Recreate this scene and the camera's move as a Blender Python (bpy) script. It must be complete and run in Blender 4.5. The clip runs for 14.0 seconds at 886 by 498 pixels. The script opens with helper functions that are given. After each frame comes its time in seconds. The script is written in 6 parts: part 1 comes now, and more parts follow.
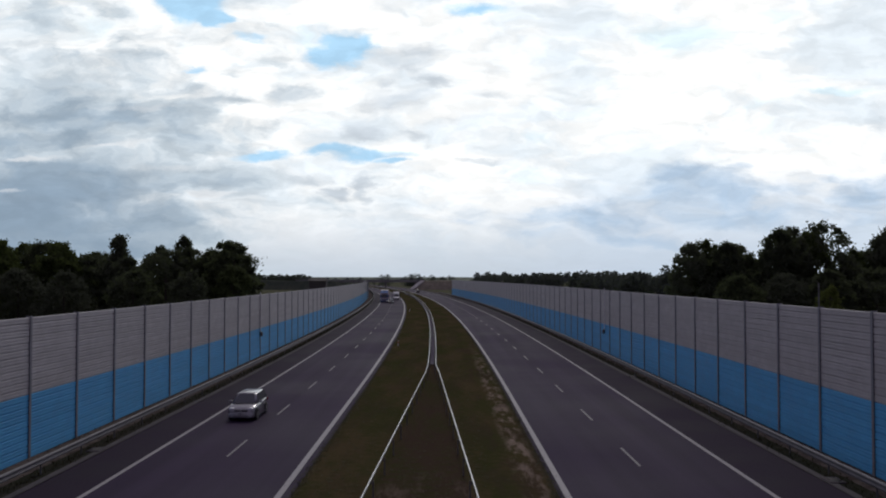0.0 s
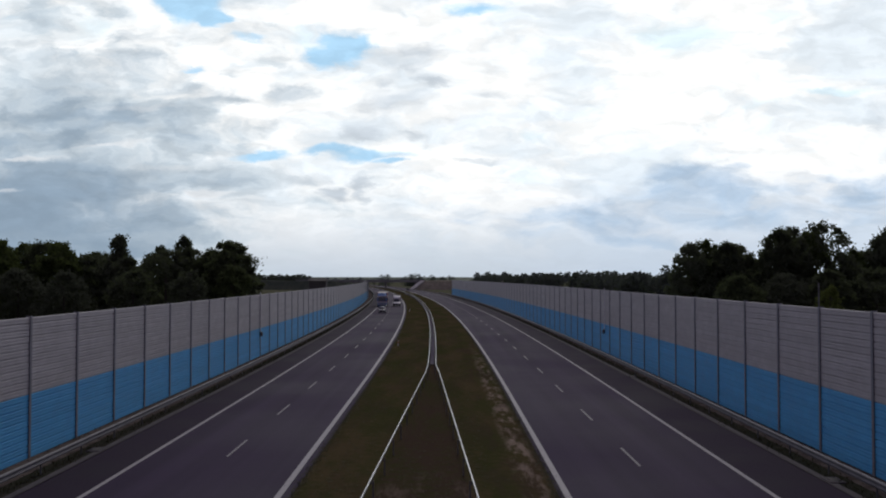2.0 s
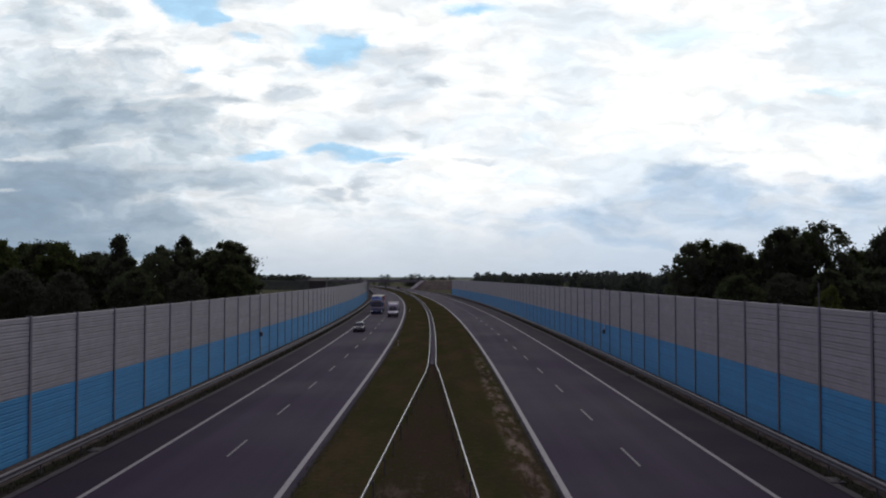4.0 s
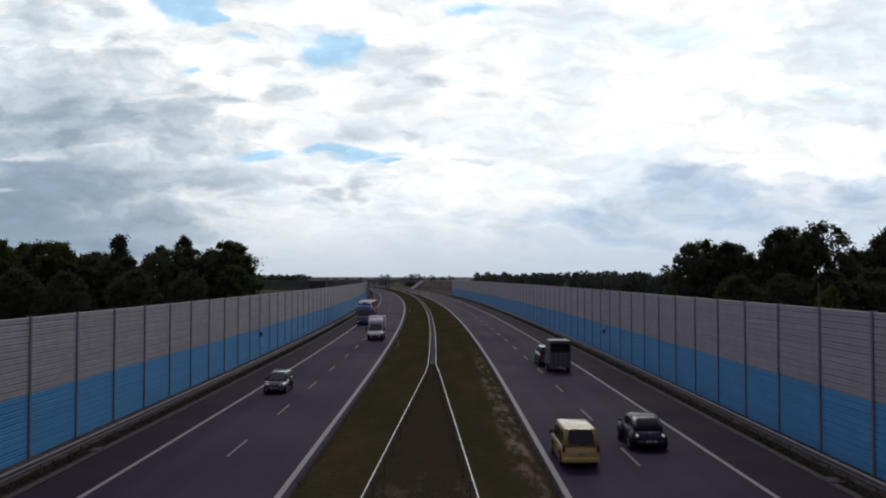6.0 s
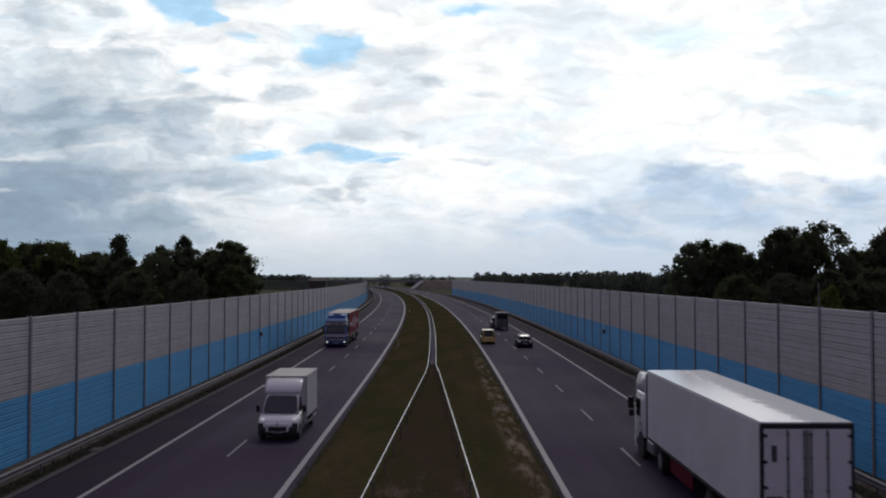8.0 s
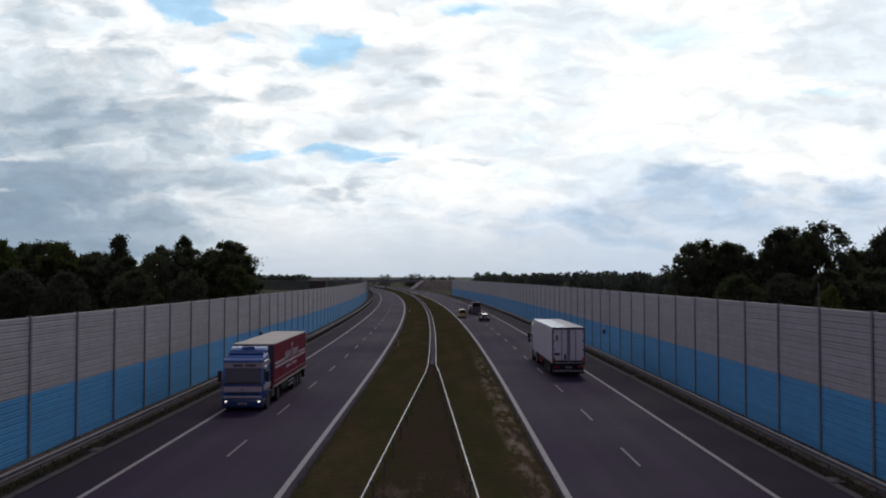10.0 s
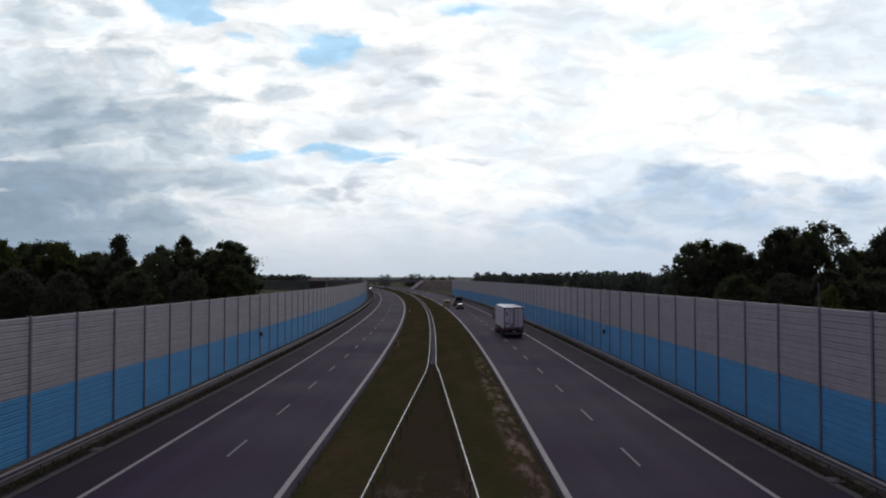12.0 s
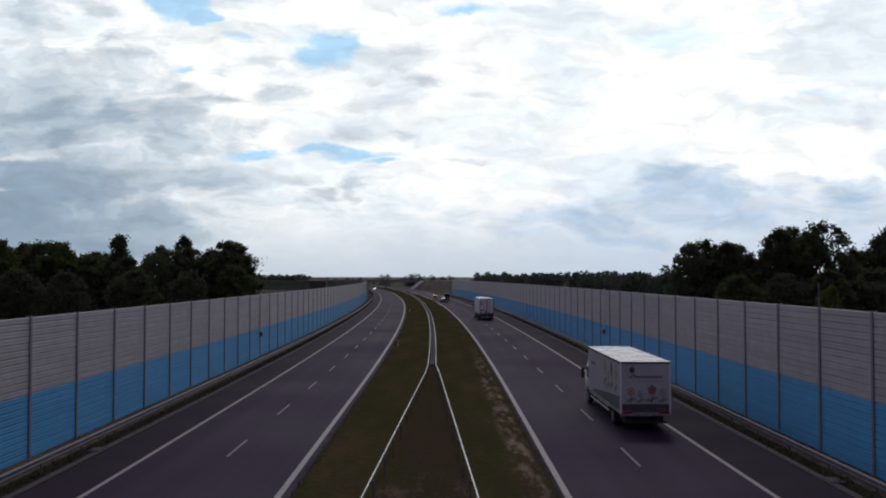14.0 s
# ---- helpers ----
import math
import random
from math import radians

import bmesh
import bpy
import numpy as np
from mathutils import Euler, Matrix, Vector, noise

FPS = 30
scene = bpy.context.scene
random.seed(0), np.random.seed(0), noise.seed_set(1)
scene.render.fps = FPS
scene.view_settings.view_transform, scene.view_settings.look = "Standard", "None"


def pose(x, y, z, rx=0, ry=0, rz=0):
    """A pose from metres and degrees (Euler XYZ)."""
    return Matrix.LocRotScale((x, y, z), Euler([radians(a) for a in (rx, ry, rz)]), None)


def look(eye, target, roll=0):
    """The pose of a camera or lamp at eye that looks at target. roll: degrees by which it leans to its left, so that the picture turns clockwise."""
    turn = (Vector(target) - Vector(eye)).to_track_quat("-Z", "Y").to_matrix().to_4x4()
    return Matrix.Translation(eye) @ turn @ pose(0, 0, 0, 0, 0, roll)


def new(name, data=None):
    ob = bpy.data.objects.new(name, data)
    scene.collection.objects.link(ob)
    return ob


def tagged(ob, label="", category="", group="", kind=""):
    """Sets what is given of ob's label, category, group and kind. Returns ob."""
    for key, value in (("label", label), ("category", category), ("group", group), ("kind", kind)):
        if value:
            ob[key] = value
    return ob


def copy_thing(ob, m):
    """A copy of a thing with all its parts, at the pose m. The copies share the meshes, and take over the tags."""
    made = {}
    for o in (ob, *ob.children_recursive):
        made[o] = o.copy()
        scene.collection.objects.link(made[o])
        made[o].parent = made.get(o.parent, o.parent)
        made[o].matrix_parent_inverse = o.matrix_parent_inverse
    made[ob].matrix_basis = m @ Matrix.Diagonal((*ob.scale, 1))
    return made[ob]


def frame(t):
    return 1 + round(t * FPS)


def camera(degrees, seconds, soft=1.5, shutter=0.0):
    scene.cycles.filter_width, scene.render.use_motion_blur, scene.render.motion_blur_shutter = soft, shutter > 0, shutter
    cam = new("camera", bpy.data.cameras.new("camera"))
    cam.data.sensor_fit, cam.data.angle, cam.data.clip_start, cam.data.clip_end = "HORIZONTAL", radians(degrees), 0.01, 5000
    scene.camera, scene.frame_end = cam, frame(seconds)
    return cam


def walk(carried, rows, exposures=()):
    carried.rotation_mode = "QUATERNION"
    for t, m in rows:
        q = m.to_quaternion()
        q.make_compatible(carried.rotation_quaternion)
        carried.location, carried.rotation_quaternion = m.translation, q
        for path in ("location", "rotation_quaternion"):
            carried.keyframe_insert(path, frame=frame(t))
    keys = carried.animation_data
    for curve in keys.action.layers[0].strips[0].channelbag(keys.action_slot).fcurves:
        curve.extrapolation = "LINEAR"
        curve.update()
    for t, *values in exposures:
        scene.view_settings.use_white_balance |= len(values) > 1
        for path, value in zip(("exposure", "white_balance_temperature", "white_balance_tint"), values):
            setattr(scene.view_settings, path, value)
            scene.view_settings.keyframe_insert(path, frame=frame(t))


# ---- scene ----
# The camera stands still on an overpass, 8 m above the motorway.
EYE = (0.0, 0.0, 8.0)
cam = camera(53.2, 14.0, soft=2.0, shutter=0.25)
STILL = pose(0, 0, 8.0, 91.793, 0, 0)
walk(cam, [(0.0, STILL), (14.0, STILL)], exposures=[(0.0, 0.0), (14.0, 0.0)])

# ---- road axis: straight, then a wide bend to the left ----
BEND, RADIUS = 55.0, 3850.0


def on_road(s, side, z=0.0):
    """The place s metres along the motorway and side metres to the right of its axis."""
    if s <= BEND:
        return Vector((side, s, z))
    a = (s - BEND) / RADIUS
    return Vector((-RADIUS + (RADIUS + side) * math.cos(a), BEND + (RADIUS + side) * math.sin(a), z))


def road_turn(s):
    return math.degrees(max(s - BEND, 0.0) / RADIUS)


def road_pose(s, side, z=0.0, turn=0.0):
    p = on_road(s, side, z)
    return pose(p.x, p.y, p.z, 0, 0, road_turn(s) + turn)


# ---- world and sun ----
def cloud_world():
    world = bpy.data.worlds.new("sky")
    scene.world = world
    world.use_nodes = True
    nt = world.node_tree
    nt.nodes.clear()
    out = nt.nodes.new("ShaderNodeOutputWorld")
    clear_bg = nt.nodes.new("ShaderNodeBackground")
    sky = nt.nodes.new("ShaderNodeTexSky")
    sky.sky_type, sky.sun_disc = "NISHITA", False
    sky.sun_elevation, sky.sun_rotation = radians(50), radians(10)
    clear_bg.inputs["Strength"].default_value = 0.05
    nt.links.new(sky.outputs[0], clear_bg.inputs["Color"])
    cloud_bg = nt.nodes.new("ShaderNodeBackground")
    cloud_bg.inputs["Color"].default_value = (0.86, 0.76, 1.08, 1)
    cloud_bg.inputs["Strength"].default_value = 0.215
    geo = nt.nodes.new("ShaderNodeTexCoord")
    nz = nt.nodes.new("ShaderNodeTexNoise")
    nz.inputs["Scale"].default_value, nz.inputs["Detail"].default_value = 3.0, 5.0
    nt.links.new(geo.outputs["Generated"], nz.inputs["Vector"])
    ramp = nt.nodes.new("ShaderNodeMapRange")
    ramp.inputs["From Min"].default_value, ramp.inputs["From Max"].default_value = 0.3, 0.5
    ramp.inputs["To Min"].default_value = 0.70
    nt.links.new(nz.outputs["Fac"], ramp.inputs["Value"])
    mix = nt.nodes.new("ShaderNodeMixShader")
    nt.links.new(ramp.outputs[0], mix.inputs[0])
    nt.links.new(clear_bg.outputs[0], mix.inputs[1])
    nt.links.new(cloud_bg.outputs[0], mix.inputs[2])
    nt.links.new(mix.outputs[0], out.inputs["Surface"])


cloud_world()
sun_data = bpy.data.lights.new("sun", "SUN")
sun_data.energy, sun_data.angle, sun_data.color = 0.8, radians(14), (1.0, 0.96, 0.9)
sun = new("sun", sun_data)
sun.matrix_world = look((60, 400, 480), (0, 0, 0))


# ---- materials ----
class Mat:
    """A small builder of node materials."""

    def __init__(self, name):
        self.m = bpy.data.materials.new(name)
        self.m.use_nodes = True
        self.nt = self.m.node_tree
        self.bsdf = self.nt.nodes["Principled BSDF"]
        self.pos = None

    def node(self, kind, **values):
        n = self.nt.nodes.new("ShaderNode" + kind)
        for k, v in values.items():
            n.inputs[k.replace("_", " ")].default_value = v
        return n

    def link(self, a, b):
        self.nt.links.new(a, b)
        return b

    def place(self):
        if self.pos is None:
            self.pos = self.node("NewGeometry").outputs["Position"]
        return self.pos

    def own(self):
        return self.node("TexCoord").outputs["Object"]

    def stretched(self, vec, sx, sy, sz):
        n = self.node("Mapping")
        n.inputs["Scale"].default_value = (sx, sy, sz)
        self.link(vec, n.inputs["Vector"])
        return n.outputs[0]

    def noise(self, vec, scale, detail=4.0, rough=0.55):
        n = self.node("TexNoise", Scale=scale, Detail=detail, Roughness=rough)
        self.link(vec, n.inputs["Vector"])
        return n.outputs["Fac"]

    def span(self, value, a, b, lo=0.0, hi=1.0):
        n = self.node("MapRange")
        n.interpolation_type = "SMOOTHSTEP"
        for k, v in (("From Min", a), ("From Max", b), ("To Min", lo), ("To Max", hi)):
            n.inputs[k].default_value = v
        self.link(value, n.inputs["Value"])
        return n.outputs[0]

    def calc(self, op, a, b):
        n = self.node("Math")
        n.operation = op
        for i, v in enumerate((a, b)):
            if isinstance(v, (int, float)):
                n.inputs[i].default_value = v
            else:
                self.link(v, n.inputs[i])
        return n.outputs[0]

    def blend(self, fac, a, b, mode="MIX"):
        n = self.nt.nodes.new("ShaderNodeMix")
        n.data_type, n.blend_type = "RGBA", mode
        for i, v in ((0, fac), (6, a), (7, b)):
            if isinstance(v, (int, float)):
                n.inputs[i].default_value = v
            elif isinstance(v, tuple):
                n.inputs[i].default_value = (*v, 1)
            else:
                self.link(v, n.inputs[i])
        return n.outputs[2]

    def bump(self, height, strength=0.3, distance=0.02):
        n = self.node("Bump", Strength=strength, Distance=distance)
        self.link(height, n.inputs["Height"])
        self.link(n.outputs[0], self.bsdf.inputs["Normal"])

    def finish(self, color, rough=0.6, metal=0.0, coat=0.0):
        if isinstance(color, tuple):
            self.bsdf.inputs["Base Color"].default_value = (*color, 1)
        else:
            self.link(color, self.bsdf.inputs["Base Color"])
        if isinstance(rough, (int, float)):
            self.bsdf.inputs["Roughness"].default_value = rough
        else:
            self.link(rough, self.bsdf.inputs["Roughness"])
        self.bsdf.inputs["Metallic"].default_value = metal
        self.bsdf.inputs["Coat Weight"].default_value = coat
        return self.m


def rough_matter(name, dark, light, scale, rough=0.7, metal=0.0, fine=12.0, bump=0.2, coat=0.0, own=False, gloss=0.5):
    """A surface that varies between two colours at two scales."""
    m = Mat(name)
    p = m.own() if own else m.place()
    big = m.noise(p, scale)
    small = m.noise(p, scale * fine, 3.0)
    f = m.span(m.calc("ADD", m.calc("MULTIPLY", big, 0.65), m.calc("MULTIPLY", small, 0.35)), 0.35, 0.65)
    if bump:
        m.bump(small, bump, 0.01)
    m.bsdf.inputs["Specular IOR Level"].default_value = gloss
    r = m.span(big, 0.3, 0.7, max(rough - 0.08, 0.02), min(rough + 0.08, 1.0))
    return m.finish(m.blend(f, dark, light), r, metal, coat)


def asphalt_mat():
    m = Mat("asphalt")
    p = m.place()
    streak = m.noise(m.stretched(p, 0.55, 0.012, 1.0), 1.0, 4.0)
    patch = m.noise(p, 0.07, 5.0)
    grain = m.noise(p, 9.0, 4.0, 0.7)
    tone = m.calc("ADD", m.calc("MULTIPLY", streak, 0.5), m.calc("ADD", m.calc("MULTIPLY", patch, 0.3), m.calc("MULTIPLY", grain, 0.2)))
    col = m.blend(m.span(tone, 0.35, 0.66), (0.0245, 0.0160, 0.036), (0.0445, 0.0290, 0.0625))
    m.bump(grain, 0.25, 0.01)
    m.bsdf.inputs["Specular IOR Level"].default_value = 0.1
    return m.finish(col, m.span(patch, 0.3, 0.7, 0.72, 0.88))


def grass_ground_mat(name, green, brown, sand, amount, worn=False):
    m = Mat(name)
    p = m.place()
    long = m.stretched(p, 1.0, 0.25, 1.0)
    a = m.noise(long, 0.35, 5.0)
    b = m.noise(p, 2.2, 5.0, 0.65)
    c = m.noise(p, 14.0, 3.0)
    col = m.blend(m.span(m.calc("ADD", m.calc("MULTIPLY", a, 0.6), m.calc("MULTIPLY", b, 0.4)), 0.4, 0.62), green, brown)
    col = m.blend(m.span(b, amount, amount + 0.12), col, sand)
    if worn:
        # a worn sandy strip along the right edge of the median
        x, y, z = m.node("SeparateXYZ").outputs
        m.link(p, x.node.inputs[0])
        strip_ = m.calc("MULTIPLY", m.span(x, 2.7, 3.4), m.span(x, 3.7, 4.2, 1.0, 0.0))
        strip_ = m.calc("MULTIPLY", strip_, m.span(y, 62.0, 112.0, 1.0, 0.0))
        bare = m.noise(m.stretched(p, 1.5, 0.34, 1.0), 1.0, 8.0, 0.72)
        mask = m.calc("MULTIPLY", strip_, m.span(bare, 0.45, 0.60))
        col = m.blend(mask, col, m.blend(b, (0.12, 0.09, 0.072), (0.35, 0.285, 0.235)))
        earth = m.span(m.noise(m.stretched(p, 0.5, 0.12, 1.0), 1.0, 6.0, 0.6), 0.46, 0.60, 0.0, 0.55)
        # bare brown earth between the two rails where they part
        wedge = m.calc("MULTIPLY", m.span(m.calc("SUBTRACT", x, m.calc("MULTIPLY", y, 0.0354)), -3.9, -3.5), m.span(m.calc("ADD", x, m.calc("MULTIPLY", y, 0.0378)), 2.1, 2.5, 1.0, 0.0))
        earth = m.calc("MAXIMUM", m.calc("MULTIPLY", earth, m.span(x, 1.0, 3.0, 0.5, 1.0)), m.calc("MULTIPLY", wedge, m.span(m.calc("ADD", m.calc("MULTIPLY", a, 0.5), m.calc("MULTIPLY", b, 0.5)), 0.4, 0.58, 0.25, 0.9)))
        col = m.blend(earth, col, (0.058, 0.041, 0.033))
        dusty = m.calc("MULTIPLY", m.calc("MULTIPLY", wedge, m.span(y, 31.0, 38.0, 1.0, 0.0)), m.span(bare, 0.48, 0.66, 0.0, 0.7))
        col = m.blend(dusty, col, (0.17, 0.135, 0.11))
    col = m.blend(0.35, col, m.blend(c, (0.3, 0.3, 0.3), (1.0, 1.0, 1.0)), "MULTIPLY")
    m.bump(c, 0.6, 0.05)
    m.bsdf.inputs["Specular IOR Level"].default_value = 0.0
    return m.finish(col, 0.95)


def panel_mat(name, tint, lighter):
    m = Mat(name)
    p = m.place()
    info = m.node("ObjectInfo").outputs["Random"]
    isl = m.node("NewGeometry").outputs["Random Per Island"]
    stain = m.noise(m.stretched(p, 0.9, 0.9, 1.6), 1.2, 6.0, 0.65)
    grain = m.noise(m.stretched(p, 3.0, 3.0, 60.0), 1.0, 4.0)
    col = m.blend(m.span(stain, 0.3, 0.75), tint, lighter)
    col = m.blend(m.span(m.calc("ADD", m.calc("MULTIPLY", info, 0.5), m.calc("MULTIPLY", isl, 0.5)), 0.0, 1.0, 0.0, 0.34), col, tuple(v * 0.66 for v in tint))
    m.bump(grain, 0.35, 0.008)
    m.bsdf.inputs["Specular IOR Level"].default_value = 0.3
    return m.finish(col, m.span(stain, 0.3, 0.7, 0.55, 0.72))


def paint_line_mat(name, fresh, worn):
    m = Mat(name)
    p = m.place()
    wear = m.noise(p, 3.0, 6.0, 0.7)
    m.bsdf.inputs["Specular IOR Level"].default_value = 0.15
    return m.finish(m.blend(m.span(wear, 0.52, 0.75), fresh, worn), 0.6)


def leaf_mat(name, a, b, sheer=0.42):
    """Leaves that let some of the light through."""
    m = Mat(name)
    r = m.node("NewGeometry").outputs["Random Per Island"]
    big = m.noise(m.place(), 0.5, 3.0)
    col = m.blend(m.calc("ADD", m.calc("MULTIPLY", r, 0.5), m.calc("MULTIPLY", big, 0.5)), a, b)
    m.bsdf.inputs["Specular IOR Level"].default_value = 0.1
    m.finish(col, 0.8)
    thin = m.node("BsdfTranslucent")
    m.link(m.blend(0.5, col, (0.09, 0.12, 0.03)), thin.inputs["Color"])
    both = m.nt.nodes.new("ShaderNodeMixShader")
    both.inputs[0].default_value = sheer
    m.link(m.bsdf.outputs[0], both.inputs[1])
    m.link(thin.outputs[0], both.inputs[2])
    m.link(both.outputs[0], m.nt.nodes["Material Output"].inputs["Surface"])
    return m.m


ASPHALT = asphalt_mat()
SHOULDER = rough_matter("shoulder_asphalt", (0.019, 0.0125, 0.025), (0.031, 0.0215, 0.039), 0.25, 0.85, fine=30, gloss=0.1)
PAINT = paint_line_mat("road_paint", (0.31, 0.30, 0.31), (0.15, 0.14, 0.15))
DASH_PAINT = paint_line_mat("worn_lane_paint", (0.215, 0.205, 0.215), (0.085, 0.08, 0.085))
CONCRETE = rough_matter("gutter_concrete", (0.055, 0.050, 0.057), (0.092, 0.084, 0.090), 1.2, 0.85, gloss=0.15)
MEDIAN = grass_ground_mat("median_grass", (0.049, 0.053, 0.021), (0.082, 0.063, 0.035), (0.15, 0.11, 0.075), 0.68, True)
VERGE = grass_ground_mat("verge_grass", (0.038, 0.040, 0.030), (0.058, 0.052, 0.044), (0.14, 0.12, 0.105), 0.66)
VERGE_GRAVEL = rough_matter("verge_gravel", (0.060, 0.048, 0.044), (0.125, 0.104, 0.096), 1.4, 0.95, fine=9, gloss=0.0)
FIELD = grass_ground_mat("field_grass", (0.088, 0.100, 0.062), (0.135, 0.130, 0.090), (0.20, 0.18, 0.13), 0.7)
RAIL_DARK = rough_matter("weathered_post_steel", (0.045, 0.042, 0.040), (0.085, 0.08, 0.075), 2.0, 0.8, 0.1, bump=0.05)
RAIL_POST_STEEL = rough_matter("rail_post_steel", (0.10, 0.095, 0.09), (0.15, 0.14, 0.13), 2.0, 0.8, 0.1, bump=0.05)
# darker copy of the galvanised steel, shade included, for the backlit verge rails
SHADED_ZINC = rough_matter("shaded_rail_steel", (0.13, 0.13, 0.14), (0.21, 0.21, 0.22), 1.5, 0.7, 0.3, bump=0.05)
ZINC = rough_matter("galvanised_steel", (0.42, 0.43, 0.45), (0.62, 0.63, 0.65), 1.5, 0.42, 0.85, bump=0.05)
POST_STEEL = rough_matter("barrier_post_steel", (0.19, 0.20, 0.22), (0.27, 0.28, 0.31), 1.0, 0.65, 0.2, bump=0.05)
GREY_PANEL = panel_mat("grey_panel", (0.48, 0.48, 0.475), (0.60, 0.60, 0.595))
BLUE_PANEL = panel_mat("blue_panel", (0.092, 0.44, 0.80), (0.125, 0.54, 0.90))
PALE_CONDUIT = rough_matter("pale_conduit", (0.66, 0.66, 0.66), (0.80, 0.80, 0.80), 3.0, 0.5)
MARKER_ORANGE = rough_matter("marker_orange", (0.36, 0.13, 0.05), (0.46, 0.18, 0.08), 4.0, 0.6)
MARKER_WHITE = rough_matter("marker_white", (0.52, 0.50, 0.48), (0.64, 0.62, 0.60), 4.0, 0.6)
DRY_BANK = grass_ground_mat("dry_bank", (0.16, 0.15, 0.125), (0.24, 0.21, 0.18), (0.34, 0.30, 0.255), 0.58)
GREEN_BANK = grass_ground_mat("green_bank", (0.050, 0.062, 0.053), (0.072, 0.078, 0.064), (0.11, 0.11, 0.09), 0.66)
# distant fields: haze put into the colour as a pale bluish tint
HAZE_FIELD = grass_ground_mat("haze_field", (0.16, 0.20, 0.17), (0.24, 0.25, 0.20), (0.30, 0.29, 0.24), 0.6)
PALE_PAVING = rough_matter("pale_paving", (0.40, 0.39, 0.39), (0.52, 0.51, 0.50), 0.4, 0.85, gloss=0.1)
BARK = rough_matter("bark", (0.035, 0.028, 0.022), (0.075, 0.06, 0.05), 2.0, 0.95)
LEAF_DARK = leaf_mat("leaves_dark", (0.062, 0.074, 0.052), (0.105, 0.120, 0.080))
LEAF_GREEN = leaf_mat("leaves_green", (0.045, 0.065, 0.025), (0.10, 0.125, 0.045))
LEAF_LIGHT = leaf_mat("leaves_light", (0.09, 0.12, 0.03), (0.16, 0.19, 0.05))
# far leaves: a little haze is mixed into this blue-green
LEAF_FAR_HAZE = leaf_mat("leaves_far_haze", (0.070, 0.090, 0.085), (0.115, 0.130, 0.120))
# leaves on the horizon, paled and blued to show the haze there
LEAF_HORIZON_HAZE = leaf_mat("leaves_horizon_haze", (0.13, 0.16, 0.17), (0.18, 0.21, 0.215))
BRIDGE_CONCRETE = rough_matter("bridge_concrete", (0.17, 0.17, 0.18), (0.26, 0.26, 0.27), 0.3, 0.85)


# ---- the moving clouds: a far part of a sphere of sky that glows ----
def cloud_mat():
    m = Mat("cloud_sky")
    nt = m.nt
    x, y, z = m.node("SeparateXYZ").outputs
    m.link(m.own(), x.node.inputs[0])
    u = m.calc("DIVIDE", x, y)
    v = m.calc("DIVIDE", z, y)
    flat = m.node("CombineXYZ")
    m.link(u, flat.inputs[0])
    m.link(v, flat.inputs[1])
    flat = flat.outputs[0]
    warp_n = m.node("TexNoise", Scale=9.0, Detail=7.0, Roughness=0.59)
    m.link(m.stretched(flat, 1.0, 2.2, 1.0), warp_n.inputs["Vector"])
    off = m.node("VectorMath")
    off.operation = "SUBTRACT"
    m.link(warp_n.outputs["Color"], off.inputs[0])
    off.inputs[1].default_value = (0.5, 0.5, 0.5)
    sc = m.node("VectorMath")
    sc.operation = "MULTIPLY"
    m.link(off.outputs[0], sc.inputs[0])
    sc.inputs[1].default_value = (0.115, 0.050, 0.0)
    add = m.node("VectorMath")
    add.operation = "ADD"
    m.link(flat, add.inputs[0])
    m.link(sc.outputs[0], add.inputs[1])
    bent = add.outputs[0]

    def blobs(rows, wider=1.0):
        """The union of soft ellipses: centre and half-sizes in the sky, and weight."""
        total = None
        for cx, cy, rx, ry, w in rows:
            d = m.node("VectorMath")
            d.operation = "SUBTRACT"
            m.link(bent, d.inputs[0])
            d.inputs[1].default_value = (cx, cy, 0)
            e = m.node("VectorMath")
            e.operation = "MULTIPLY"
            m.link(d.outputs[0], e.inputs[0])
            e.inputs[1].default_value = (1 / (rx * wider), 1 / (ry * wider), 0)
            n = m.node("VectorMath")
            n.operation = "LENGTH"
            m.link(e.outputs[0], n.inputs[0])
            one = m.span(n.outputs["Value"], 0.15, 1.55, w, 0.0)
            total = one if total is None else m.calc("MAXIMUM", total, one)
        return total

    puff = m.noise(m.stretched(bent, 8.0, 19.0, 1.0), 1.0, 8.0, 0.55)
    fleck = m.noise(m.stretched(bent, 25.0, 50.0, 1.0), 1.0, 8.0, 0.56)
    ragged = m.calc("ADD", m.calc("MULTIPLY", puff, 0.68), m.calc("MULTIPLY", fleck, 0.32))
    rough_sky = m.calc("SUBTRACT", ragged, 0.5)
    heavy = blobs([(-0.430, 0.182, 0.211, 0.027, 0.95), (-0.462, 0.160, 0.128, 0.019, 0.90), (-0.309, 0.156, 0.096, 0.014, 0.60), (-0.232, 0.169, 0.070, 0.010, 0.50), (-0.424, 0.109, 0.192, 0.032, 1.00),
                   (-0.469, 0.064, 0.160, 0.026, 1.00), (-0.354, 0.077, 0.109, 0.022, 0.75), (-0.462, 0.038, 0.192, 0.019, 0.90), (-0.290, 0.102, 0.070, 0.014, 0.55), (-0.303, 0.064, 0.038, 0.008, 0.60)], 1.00)
